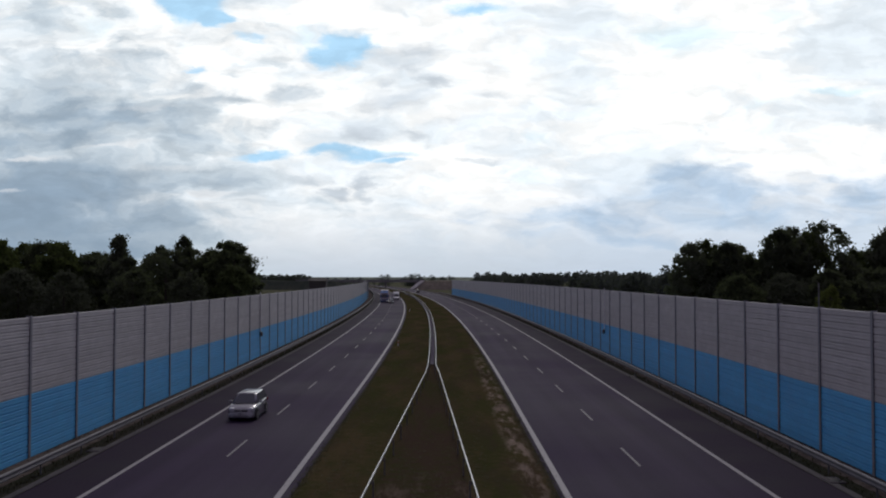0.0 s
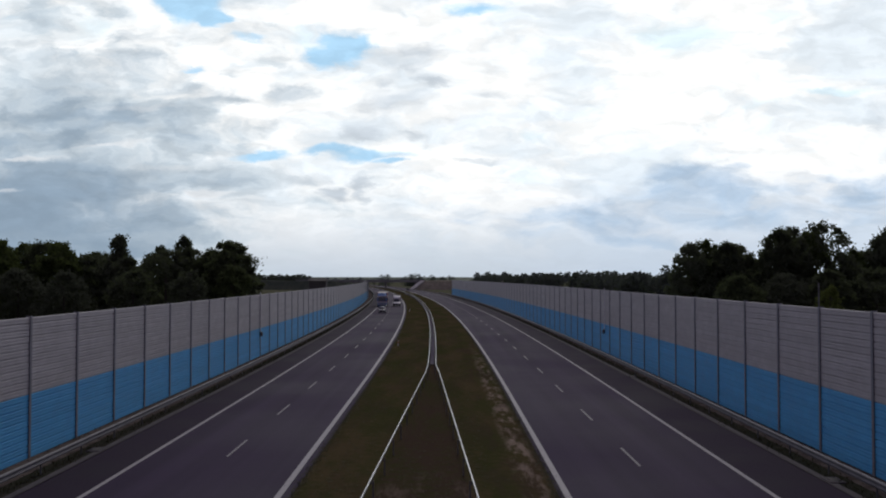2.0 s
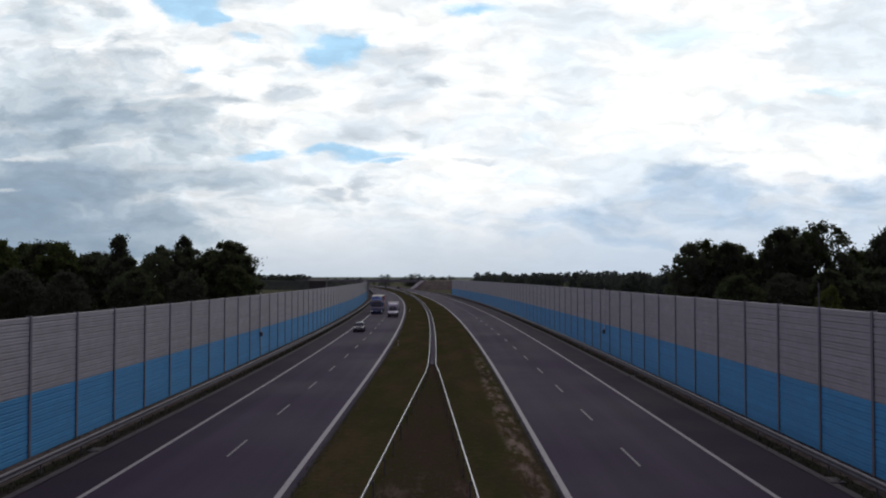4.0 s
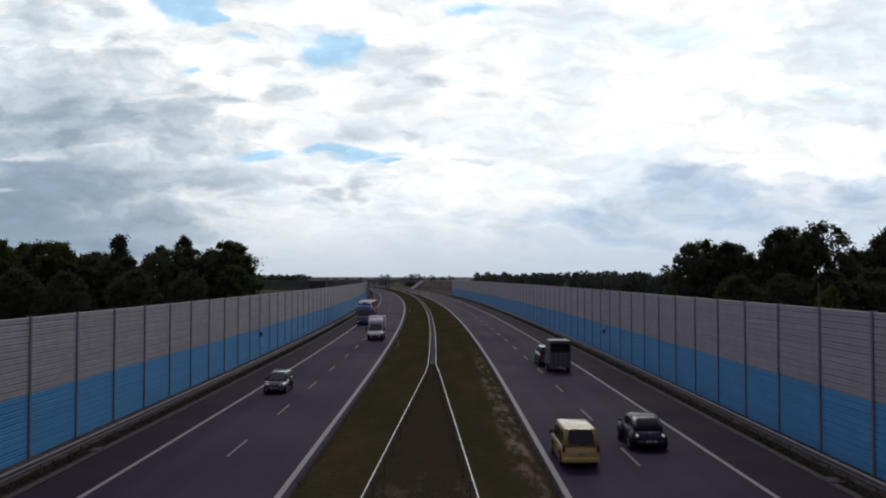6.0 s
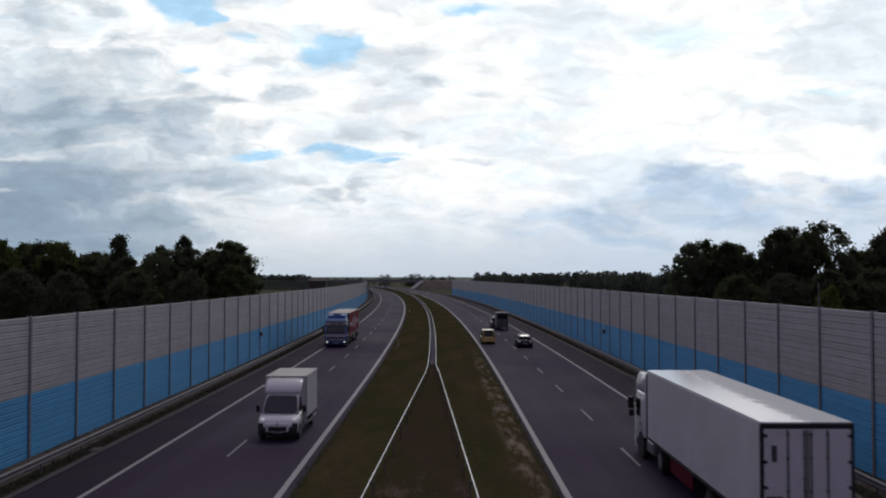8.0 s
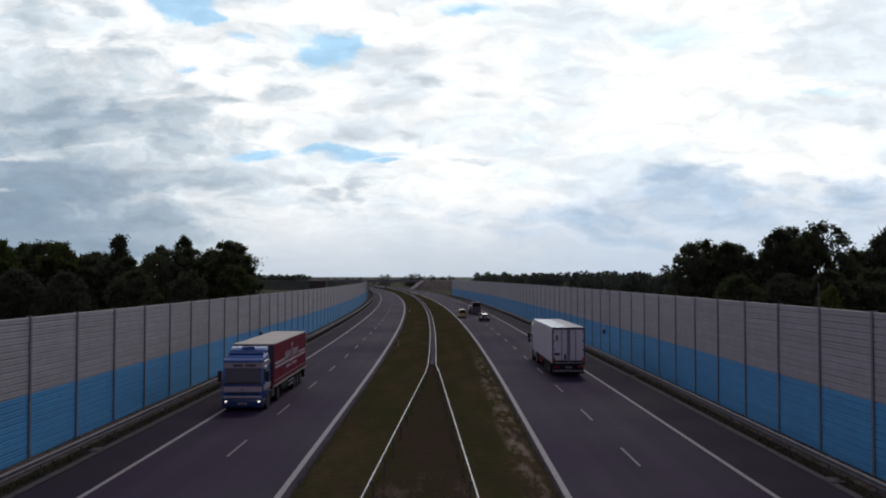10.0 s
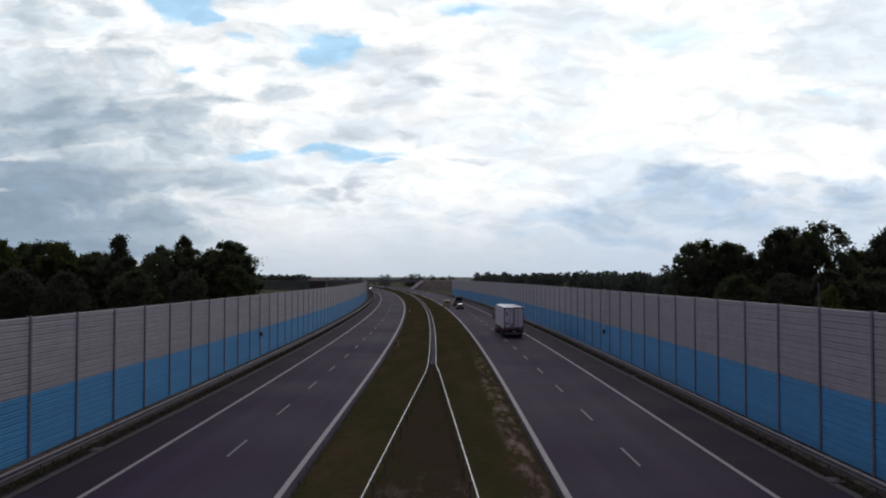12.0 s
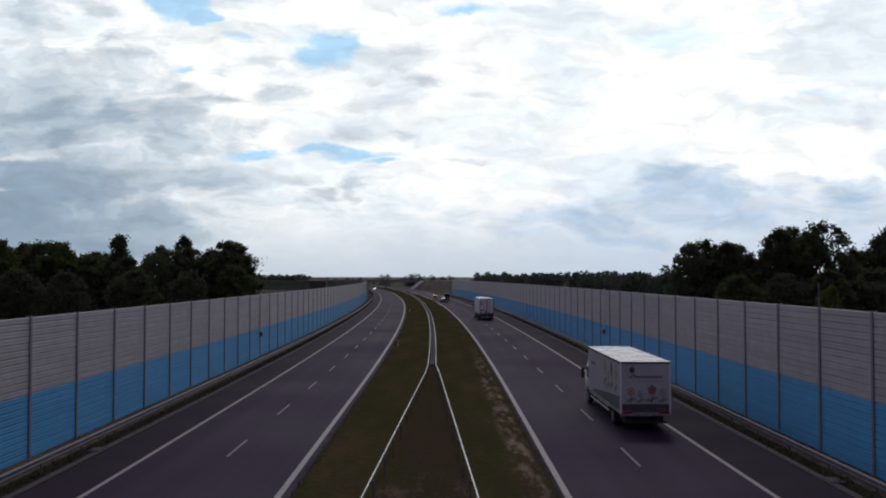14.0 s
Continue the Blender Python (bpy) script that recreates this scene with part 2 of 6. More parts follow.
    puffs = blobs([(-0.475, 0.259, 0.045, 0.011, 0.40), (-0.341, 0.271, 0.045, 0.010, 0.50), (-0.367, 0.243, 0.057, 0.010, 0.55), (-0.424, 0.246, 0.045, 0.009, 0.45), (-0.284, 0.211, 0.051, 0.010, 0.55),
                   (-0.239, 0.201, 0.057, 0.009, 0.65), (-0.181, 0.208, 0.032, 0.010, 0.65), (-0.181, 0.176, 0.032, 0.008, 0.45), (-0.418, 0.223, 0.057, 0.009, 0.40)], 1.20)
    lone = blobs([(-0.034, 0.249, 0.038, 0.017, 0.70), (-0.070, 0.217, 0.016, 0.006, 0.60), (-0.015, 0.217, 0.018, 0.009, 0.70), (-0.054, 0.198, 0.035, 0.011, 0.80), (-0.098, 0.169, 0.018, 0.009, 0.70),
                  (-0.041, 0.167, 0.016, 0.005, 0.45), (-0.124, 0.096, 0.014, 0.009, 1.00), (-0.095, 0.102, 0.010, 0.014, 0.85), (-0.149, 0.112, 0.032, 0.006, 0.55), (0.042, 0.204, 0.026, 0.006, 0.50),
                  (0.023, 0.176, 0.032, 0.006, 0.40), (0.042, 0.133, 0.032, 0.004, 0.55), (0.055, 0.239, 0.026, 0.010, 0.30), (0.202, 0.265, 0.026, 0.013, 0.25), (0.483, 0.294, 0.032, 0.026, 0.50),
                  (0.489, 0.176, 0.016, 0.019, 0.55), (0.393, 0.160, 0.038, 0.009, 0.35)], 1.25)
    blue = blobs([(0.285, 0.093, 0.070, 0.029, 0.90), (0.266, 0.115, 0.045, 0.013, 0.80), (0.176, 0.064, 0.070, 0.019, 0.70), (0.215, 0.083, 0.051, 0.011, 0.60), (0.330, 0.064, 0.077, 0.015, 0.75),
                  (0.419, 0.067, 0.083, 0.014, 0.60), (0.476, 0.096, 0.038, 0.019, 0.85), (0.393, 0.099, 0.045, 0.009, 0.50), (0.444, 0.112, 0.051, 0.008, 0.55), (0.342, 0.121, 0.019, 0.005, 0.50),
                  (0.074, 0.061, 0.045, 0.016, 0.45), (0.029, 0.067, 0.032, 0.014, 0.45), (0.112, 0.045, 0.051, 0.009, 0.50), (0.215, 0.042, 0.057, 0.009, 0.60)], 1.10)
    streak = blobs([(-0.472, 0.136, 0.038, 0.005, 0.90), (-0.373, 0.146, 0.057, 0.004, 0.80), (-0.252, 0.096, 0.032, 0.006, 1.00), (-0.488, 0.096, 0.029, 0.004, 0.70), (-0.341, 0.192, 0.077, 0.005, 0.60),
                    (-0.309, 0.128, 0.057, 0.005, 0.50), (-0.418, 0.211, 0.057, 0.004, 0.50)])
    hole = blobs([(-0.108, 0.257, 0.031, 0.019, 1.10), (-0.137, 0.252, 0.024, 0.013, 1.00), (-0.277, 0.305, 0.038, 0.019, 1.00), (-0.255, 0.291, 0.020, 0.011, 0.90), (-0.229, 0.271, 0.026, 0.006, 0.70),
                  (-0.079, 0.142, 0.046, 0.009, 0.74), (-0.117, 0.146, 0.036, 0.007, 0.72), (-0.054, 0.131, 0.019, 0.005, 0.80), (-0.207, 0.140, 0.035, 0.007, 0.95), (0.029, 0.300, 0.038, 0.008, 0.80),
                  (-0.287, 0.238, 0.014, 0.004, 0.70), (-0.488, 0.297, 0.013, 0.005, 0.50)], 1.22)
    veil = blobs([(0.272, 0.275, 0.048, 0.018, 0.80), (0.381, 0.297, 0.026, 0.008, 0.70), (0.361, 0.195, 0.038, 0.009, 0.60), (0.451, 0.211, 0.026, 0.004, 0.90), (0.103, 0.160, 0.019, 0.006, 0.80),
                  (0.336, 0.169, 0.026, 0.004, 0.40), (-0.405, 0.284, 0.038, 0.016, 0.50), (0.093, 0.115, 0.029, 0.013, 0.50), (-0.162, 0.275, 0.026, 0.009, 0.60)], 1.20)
    # thin bright cloud that greys towards the horizon, thicker to the left
    soft = m.noise(m.stretched(bent, 5.0, 13.0, 1.0), 1.0, 7.0, 0.58)
    base = m.blend(m.span(soft, 0.38, 0.56), (0.82, 0.895, 0.96), (1.05, 1.06, 1.06))
    base = m.blend(m.span(v, -0.01, 0.105, 1.0, 0.0), base, (0.555, 0.625, 0.715))
    base = m.blend(m.calc("MULTIPLY", m.span(v, 0.075, 0.135, 1.0, 0.0), m.span(u, 0.02, 0.26, 0.0, 0.50)), base, (0.54, 0.65, 0.80))
    thick = m.calc("ADD", m.span(u, -0.50, 0.16, 0.34, -0.22), m.span(v, 0.12, 0.30, 0.06, -0.08))
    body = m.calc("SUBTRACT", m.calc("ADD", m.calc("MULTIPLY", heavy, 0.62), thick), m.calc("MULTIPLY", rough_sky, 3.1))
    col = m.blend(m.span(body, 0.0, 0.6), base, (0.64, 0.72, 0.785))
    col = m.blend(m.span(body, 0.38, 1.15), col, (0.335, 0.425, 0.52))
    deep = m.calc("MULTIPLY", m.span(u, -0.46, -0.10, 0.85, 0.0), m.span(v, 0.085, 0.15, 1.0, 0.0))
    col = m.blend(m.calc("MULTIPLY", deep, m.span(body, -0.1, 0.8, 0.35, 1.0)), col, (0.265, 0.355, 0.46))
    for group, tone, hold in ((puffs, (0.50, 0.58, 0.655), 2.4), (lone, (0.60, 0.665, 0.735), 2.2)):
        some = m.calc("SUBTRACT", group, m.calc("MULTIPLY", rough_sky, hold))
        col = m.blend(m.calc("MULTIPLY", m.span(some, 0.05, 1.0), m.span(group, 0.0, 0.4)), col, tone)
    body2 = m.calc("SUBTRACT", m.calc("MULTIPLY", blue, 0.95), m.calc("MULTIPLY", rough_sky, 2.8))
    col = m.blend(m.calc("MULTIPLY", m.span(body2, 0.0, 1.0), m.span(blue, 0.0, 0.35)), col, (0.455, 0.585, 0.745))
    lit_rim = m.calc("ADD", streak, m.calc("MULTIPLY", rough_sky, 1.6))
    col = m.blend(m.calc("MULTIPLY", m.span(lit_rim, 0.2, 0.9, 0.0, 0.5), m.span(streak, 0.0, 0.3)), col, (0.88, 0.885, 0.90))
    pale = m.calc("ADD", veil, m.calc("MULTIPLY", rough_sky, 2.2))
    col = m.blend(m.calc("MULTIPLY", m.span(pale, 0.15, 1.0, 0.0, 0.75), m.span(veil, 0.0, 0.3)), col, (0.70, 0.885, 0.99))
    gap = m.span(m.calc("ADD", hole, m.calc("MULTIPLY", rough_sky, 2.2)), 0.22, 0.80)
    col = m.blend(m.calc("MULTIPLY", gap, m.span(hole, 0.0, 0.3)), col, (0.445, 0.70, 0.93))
    # small cloudlets and streaks within the layer
    curd = m.noise(m.stretched(bent, 30.0, 66.0, 1.0), 1.0, 4.0, 0.5)
    streaky = m.noise(m.stretched(bent, 11.0, 46.0, 1.0), 1.0, 5.0, 0.55)
    tone = m.span(m.calc("ADD", m.calc("MULTIPLY", curd, 0.5), m.calc("MULTIPLY", streaky, 0.5)), 0.35, 0.65, 0.90, 1.10)
    fade = m.node("CombineXYZ")
    for k in range(3):
        m.link(tone, fade.inputs[k])
    col = m.blend(m.span(v, 0.02, 0.09, 0.25, 1.0), col, m.blend(1.0, col, fade.outputs[0], "MULTIPLY"))
    glow = m.node("Emission", Strength=1.0)
    m.link(col, glow.inputs["Color"])
    m.link(glow.outputs[0], nt.nodes["Material Output"].inputs["Surface"])
    return m.m


def mesh_of(name, verts, faces, *mats):
    me = bpy.data.meshes.new(name)
    me.from_pydata([tuple(v) for v in verts], [], faces)
    for mt in mats:
        me.materials.append(mt)
    me.update()
    return me


def cloud_dome():
    verts, faces = [], []
    na, ne, r = 40, 16, 3600.0
    for j in range(ne + 1):
        el = radians(-1.5 + 28.0 * j / ne)
        for i in range(na + 1):
            az = radians(-42 + 84.0 * i / na)
            verts.append((r * math.cos(el) * math.sin(az), r * math.cos(el) * math.cos(az), r * math.sin(el)))
    for j in range(ne):
        for i in range(na):
            a = j * (na + 1) + i
            faces.append((a, a + na + 1, a + na + 2, a + 1))
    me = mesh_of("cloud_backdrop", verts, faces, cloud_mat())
    ob = new("cloud_backdrop", me)
    ob.location = EYE
    return tagged(ob, "bright broken summer clouds with small blue gaps", "sky", kind="structure")


clouds = cloud_dome()


# ---- ground, carriageways and markings ----
def strip(name, lo, hi, z, mat, s0=-700.0, s1=1300.0, step=10.0, wave=0.0, cells=1):
    """A ribbon that follows the motorway between two offsets from its axis."""
    verts, faces = [], []
    n = int((s1 - s0) / step)
    for i in range(n + 1):
        s = s0 + (s1 - s0) * i / n
        for c in range(cells + 1):
            side = lo + (hi - lo) * c / cells
            bump = wave * noise.noise(Vector((side * 0.7, s * 0.25, 3.1))) if 0 < c < cells else 0.0
            verts.append(on_road(s, side, z + bump))
    for i in range(n):
        for c in range(cells):
            a = i * (cells + 1) + c
            faces.append((a, a + 1, a + cells + 2, a + cells + 1))
    return new(name, mesh_of(name, verts, faces, mat))


def ground():
    verts, faces = [], []
    xs = [-4200, -1500, -500, -200, -80, -20, 20, 80, 200, 500, 1500, 4200]
    ys = [-4200, -1500, -500, -100, 0, 100, 200, 350, 500, 800, 1500, 2600, 4200]
    for yy in ys:
        for xx in xs:
            verts.append((xx, yy, -0.12))
    w = len(xs)
    for j in range(len(ys) - 1):
        for i in range(w - 1):
            a = j * w + i
            faces.append((a, a + 1, a + w + 1, a + w))
    tagged(new("ground", mesh_of("ground", verts, faces, FIELD)), "flat green and brown farmland beyond the motorway", "ground", kind="structure")


L_IN, L_DASH, L_OUT = -6.0, -9.6, -13.15
R_IN, R_DASH, R_OUT = 4.55, 8.32, 12.1
ground()
tagged(strip("road_left", -15.55, -5.55, 0.0, ASPHALT), "dark grey asphalt carriageway with worn lanes", "road", kind="structure")
tagged(strip("road_right", 4.25, 14.90, 0.0, ASPHALT), "dark grey asphalt carriageway with worn lanes", "road", kind="structure")
tagged(strip("shoulder_left", -15.5, -13.25, 0.005, SHOULDER), "darker asphalt hard shoulder beside the left carriageway", "road", kind="structure")
tagged(strip("shoulder_right", 12.2, 14.88, 0.005, SHOULDER), "darker asphalt hard shoulder beside the right carriageway", "road", kind="structure")
tagged(strip("median_ground", -5.55, 4.25, -0.01, MEDIAN, step=4.0, wave=0.10, cells=10), "brown-green grass median with bare sandy patches", "grass", kind="structure")
tagged(strip("verge_left", -16.75, -15.9, 0.02, VERGE, step=4.0, wave=0.05, cells=3), "narrow dark grass verge under the guard rail", "grass", kind="structure")
tagged(strip("gravel_left", -18.4, -16.75, 0.03, VERGE_GRAVEL, step=4.0, wave=0.05, cells=4), "brown gravel strip at the foot of the noise barrier", "gravel", kind="structure")
tagged(strip("verge_right", 15.22, 15.95, 0.02, VERGE, step=4.0, wave=0.05, cells=3), "narrow dark grass verge under the guard rail", "grass", kind="structure")
tagged(strip("gravel_right", 15.95, 17.5, 0.03, VERGE_GRAVEL, step=4.0, wave=0.05, cells=4), "brown gravel strip at the foot of the noise barrier", "gravel", kind="structure")
tagged(strip("gutter_left", -15.9, -15.56, 0.03, CONCRETE), "pale concrete gutter strip along the shoulder", "gutter", kind="structure")
tagged(strip("gutter_right", 14.88, 15.22, 0.03, CONCRETE), "pale concrete gutter strip along the shoulder", "gutter", kind="structure")
for nm, side, w in (("edge_line_left_outer", L_OUT, 0.20), ("edge_line_left_inner", L_IN, 0.25), ("edge_line_right_inner", R_IN, 0.25), ("edge_line_right_outer", R_OUT, 0.20)):
    tagged(strip(nm, side - w / 2, side + w / 2, 0.012, PAINT, step=5.0), "solid white painted edge line on asphalt", "road marking", kind="structure")


def dashes(side, first, name):
    me = mesh_of("lane_dash", [(-0.055, 0, 0), (0.055, 0, 0), (0.055, 4, 0), (-0.055, 4, 0), (-0.055, 0, -0.01), (0.055, 0, -0.01), (0.055, 4, -0.01), (-0.055, 4, -0.01)],
                 [(0, 1, 2, 3), (0, 4, 5, 1), (1, 5, 6, 2), (2, 6, 7, 3), (3, 7, 4, 0)], DASH_PAINT)
    root = tagged(new(name), "row of white painted lane dashes on asphalt", "road marking", kind="structure")
    for i in range(-10, 52):
        d = new("lane_dash", me)
        d.matrix_basis = road_pose(first + 12.0 * i, side, 0.014)
        d.parent = root


dashes(L_DASH, 39.6, "lane_line_left")
dashes(R_DASH, 37.6, "lane_line_right")


# ---- small mesh helpers ----
def part(name, bm, material, parent, label="", smooth=False):
    """Links a bmesh as one mesh object under a thing or a part."""
    me = bpy.data.meshes.new(name)
    bm.normal_update()
    bm.to_mesh(me)
    bm.free()
    for mt in material if isinstance(material, (list, tuple)) else (material,):
        me.materials.append(mt)
    if smooth:
        for p in me.polygons:
            p.use_smooth = True
    ob = new(name, me)
    ob.parent = parent
    if label:
        ob["label"] = label
    return ob


def box(bm, x0, x1, y0, y1, z0, z1, bevel=0.0, seg=2):
    """Adds a block, its edges rounded by bevel."""
    vs = [bm.verts.new((x, y, z)) for z in (z0, z1) for y in (y0, y1) for x in (x0, x1)]
    fs = [bm.faces.new([vs[i] for i in q]) for q in ((0, 2, 3, 1), (4, 5, 7, 6), (0, 1, 5, 4), (2, 6, 7, 3), (0, 4, 6, 2), (1, 3, 7, 5))]
    if bevel:
        es = list({e for f in fs for e in f.edges})
        bmesh.ops.bevel(bm, geom=es, offset=bevel, segments=seg, affect="EDGES", profile=0.5)
    return bm


def block(x0, x1, y0, y1, z0, z1, bevel=0.0, seg=2):
    return box(bmesh.new(), x0, x1, y0, y1, z0, z1, bevel, seg)


def tube(bm, axis, centre, radius, length, n=20, taper=1.0):
    """Adds a cylinder along x, y or z round centre."""
    turn = {"x": Euler((0, math.pi / 2, 0)), "y": Euler((math.pi / 2, 0, 0)), "z": Euler((0, 0, 0))}[axis].to_matrix().to_4x4()
    bmesh.ops.create_cone(bm, cap_ends=True, segments=n, radius1=radius, radius2=radius * taper, depth=length, matrix=Matrix.Translation(centre) @ turn)
    return bm


# ---- noise barriers ----
ROWS_BLUE, ROWS_GREY = 10, 12


def cassette_mesh(name, h, mat, length=4.84):
    """One ribbed board of a barrier bay: x across, y along the bay, base at z = 0."""
    g = 0.034
    prof = [(-0.06, 0.002), (0.015, 0.002), (0.015, g), (0.045, g), (0.06, g + 0.02), (0.06, h * 0.55 - 0.02), (0.046, h * 0.55), (0.06, h * 0.55 + 0.02), (0.06, h - 0.02), (0.045, h), (-0.06, h)]
    n = len(prof)
    verts = [(x, yy, z) for yy in (-length / 2, length / 2) for x, z in prof]
    faces = [(i, (i + 1) % n, n + (i + 1) % n, n + i) for i in range(n)] + [tuple(range(n))[::-1], tuple(range(n, 2 * n))]
    return mesh_of(name, verts, faces, mat)


def post_mesh(h):
    bm = bmesh.new()
    box(bm, -0.10, 0.10, -0.012, 0.012, 0, h)
    box(bm, 0.085, 0.105, -0.09, 0.09, 0, h)
    box(bm, -0.105, -0.085, -0.09, 0.09, 0, h)
    me = bpy.data.meshes.new("post")
    bm.to_mesh(me)
    bm.free()
    me.materials.append(POST_STEEL)
    return me


def noise_barrier(name, side, top, first, last, facing, label, near_bays):
    """Posts every 5 m with ribbed boards between them, blue below and grey above."""
    root = tagged(new(name), label, "noise barrier", kind="structure")
    rows = ROWS_BLUE + ROWS_GREY
    h = top / rows
    blue = cassette_mesh("blue_board", h, BLUE_PANEL)
    grey = cassette_mesh("grey_board", h, GREY_PANEL)
    post = post_mesh(top + 0.06)
    bays = int((last - first) / 5.0)
    rest = {"blue": ([], []), "grey": ([], [])}
    plinth_v, plinth_f = [], []
    for b in range(bays + 1):
        s = first + 5.0 * b
        p = new("post", post)
        p.matrix_basis = road_pose(s, side)
        p.parent = root
        if b == bays:
            break
        mid = road_pose(s + 2.5, side)
        if facing < 0:
            mid = mid @ pose(0, 0, 0, 0, 0, 180)
        for r in range(rows):
            kind = "blue" if r < ROWS_BLUE else "grey"
            me = blue if kind == "blue" else grey
            at = mid @ pose(0, 0, r * h)
            if near_bays[0] <= b < near_bays[1]:
                o = new(kind + "_board", me)
                o.matrix_basis = at
                o.parent = root
            else:
                vs, fs = rest[kind]
                k = len(vs)
                vs.extend(at @ v.co for v in me.vertices)
                fs.extend(tuple(k + i for i in q.vertices) for q in me.polygons)
        k = len(plinth_v)
        plinth_v.extend(mid @ Vector(c) for c in ((-0.09, -2.45, -0.1), (0.09, -2.45, -0.1), (0.09, 2.45, -0.1), (-0.09, 2.45, -0.1), (-0.09, -2.45, 0.018), (0.09, -2.45, 0.018), (0.09, 2.45, 0.018), (-0.09, 2.45, 0.018)))
        plinth_f.extend(tuple(k + i for i in q) for q in ((4, 5, 6, 7), (0, 1, 5, 4), (1, 2, 6, 5), (2, 3, 7, 6), (3, 0, 4, 7)))
    for kind, mat in (("blue", BLUE_PANEL), ("grey", GREY_PANEL)):
        o = new(kind + "_boards_far", mesh_of(kind + "_boards_far", *rest[kind], mat))
        o.parent = root
        tagged(o, kind="stuff")
    o = new("plinth", mesh_of("plinth", plinth_v, plinth_f, CONCRETE))
    o.parent = root
    return root


barrier_left = noise_barrier("wall_left", -18.25, 6.20, 9.1, 520, 1, "tall ribbed noise barrier, blue below and grey above", (4, 17))
barrier_right = noise_barrier("wall_right", 17.3, 6.57, 10.6, 377, -1, "tall ribbed noise barrier, blue below and grey above", (4, 17))


def box_with_conduit(parent, side, s, facing, top):
    """A small box on the barrier and a pale conduit on above it."""
    m = road_pose(s, side) @ pose(0, 0, 0, 0, 0, 0 if facing > 0 else 180)
    for name, bm, mat, label in (("junction_box", block(0.11, 0.33, -0.19, 0.19, 2.05, 2.45, 0.04, 3), RAIL_POST_STEEL, "small dark junction box"),
                                 ("conduit", block(0.11, 0.16, -0.06, 0.06, 2.45, top + 0.25, 0.01), PALE_CONDUIT, "pale thin conduit")):
        part(name, bm, mat, parent, label).matrix_basis = m


box_with_conduit(barrier_left, -18.25, 88.9, 1, 6.2)
box_with_conduit(barrier_right, 17.3, 93.1, -1, 6.57)


# ---- guard rails ----
W_BEAM = [(0.0, 0.155), (0.035, 0.150), (0.075, 0.105), (0.075, 0.065), (0.02, 0.02), (0.02, -0.02), (0.075, -0.065), (0.075, -0.105), (0.035, -0.150), (0.0, -0.155), (-0.004, -0.15), (0.016, -0.02), (0.016, 0.02), (-0.004, 0.15)]


BOX_BEAM = [(0.0, 0.13), (0.035, 0.13), (0.05, 0.115), (0.05, 0.065), (0.035, 0.05), (0.0, 0.05)]


def beam_along(points, flip, section):
    """A steel beam swept along points, 0.6 m above them, bulging to the right (flip 1) or left (-1)."""
    verts, faces = [], []
    n = len(section)
    for i, p in enumerate(points):
        d = (points[min(i + 1, len(points) - 1)] - points[max(i - 1, 0)]).normalized()
        out = Vector((d.y, -d.x, 0)) * flip
        verts.extend(p + out * a + Vector((0, 0, 0.6 + b)) for a, b in section)
    for i in range(len(points) - 1):
        for j in range(n):
            a, b = i * n + j, i * n + (j + 1) % n
            faces.append((a, b, b + n, a + n))
    return verts, faces


def guard_rail(name, points, flip, label, steel, section, posts=True):
    root = tagged(new(name), label, "guard rail", "motorway guard rails")
    o = new("beam", mesh_of("beam", *beam_along(points, flip, section), steel))
    o.parent = root
    if posts:
        run = 0.0
        for a, b in zip(points, points[1:]):
            seg = (b - a).length
            while run < seg:
                c = a.lerp(b, run / seg)
                d = (b - a).normalized()
                k = new("post", RAIL_POST)
                k.matrix_basis = pose(c.x, c.y, c.z, 0, 0, math.degrees(math.atan2(-d.x, d.y))) @ pose(-0.08 * flip, 0, 0, 0, 0, 0 if flip > 0 else 180)
                k.parent = root
                run += 4.0
            run -= seg
    return root


def rail_post_mesh():
    bm = bmesh.new()
    box(bm, -0.03, 0.03, -0.025, 0.025, -0.15, 0.70)
    box(bm, -0.02, 0.09, -0.03, 0.03, 0.55, 0.63)
    me = bpy.data.meshes.new("rail_post")
    bm.to_mesh(me)
    bm.free()
    me.materials.append(RAIL_POST_STEEL)
    return me


RAIL_POST = rail_post_mesh()


def along(side, s0, s1, step):
    n = max(int((s1 - s0) / step), 1)
    return [on_road(s0 + (s1 - s0) * i / n, side) for i in range(n + 1)]


guard_rail("guard_rail", along(-16.17, -20, 560, 8), 1, "galvanised steel guard rail along the verge of the oncoming lanes", SHADED_ZINC, W_BEAM)
guard_rail("guard_rail", along(15.50, -20, 420, 8), -1, "galvanised steel guard rail along the verge of the departing lanes", SHADED_ZINC, W_BEAM)
FORK = 74.0
left_run = [Vector((-3.715 + 0.0354 * s, s, 0)) for s in (4, 12, 20, 28, 36, 44, 52, 60, 68)] + along(-1.18, FORK, 700, 8)
right_run = [Vector((2.260 - 0.0378 * s, s, 0)) for s in (4, 12, 20, 28, 36, 44, 52, 60, 68)] + along(-0.58, FORK, 700, 8)
guard_rail("guard_rail", left_run, -1, "bright galvanised guard rail that splits off in the median", ZINC, BOX_BEAM)
guard_rail("guard_rail", right_run, 1, "bright galvanised guard rail that splits off in the median", ZINC, BOX_BEAM)


tagged(strip("median_gravel", -1.15, -0.61, 0.16, ASPHALT, 79.5, 700.0), "grey gravel bed between the two median guard rails", "gravel", kind="structure")


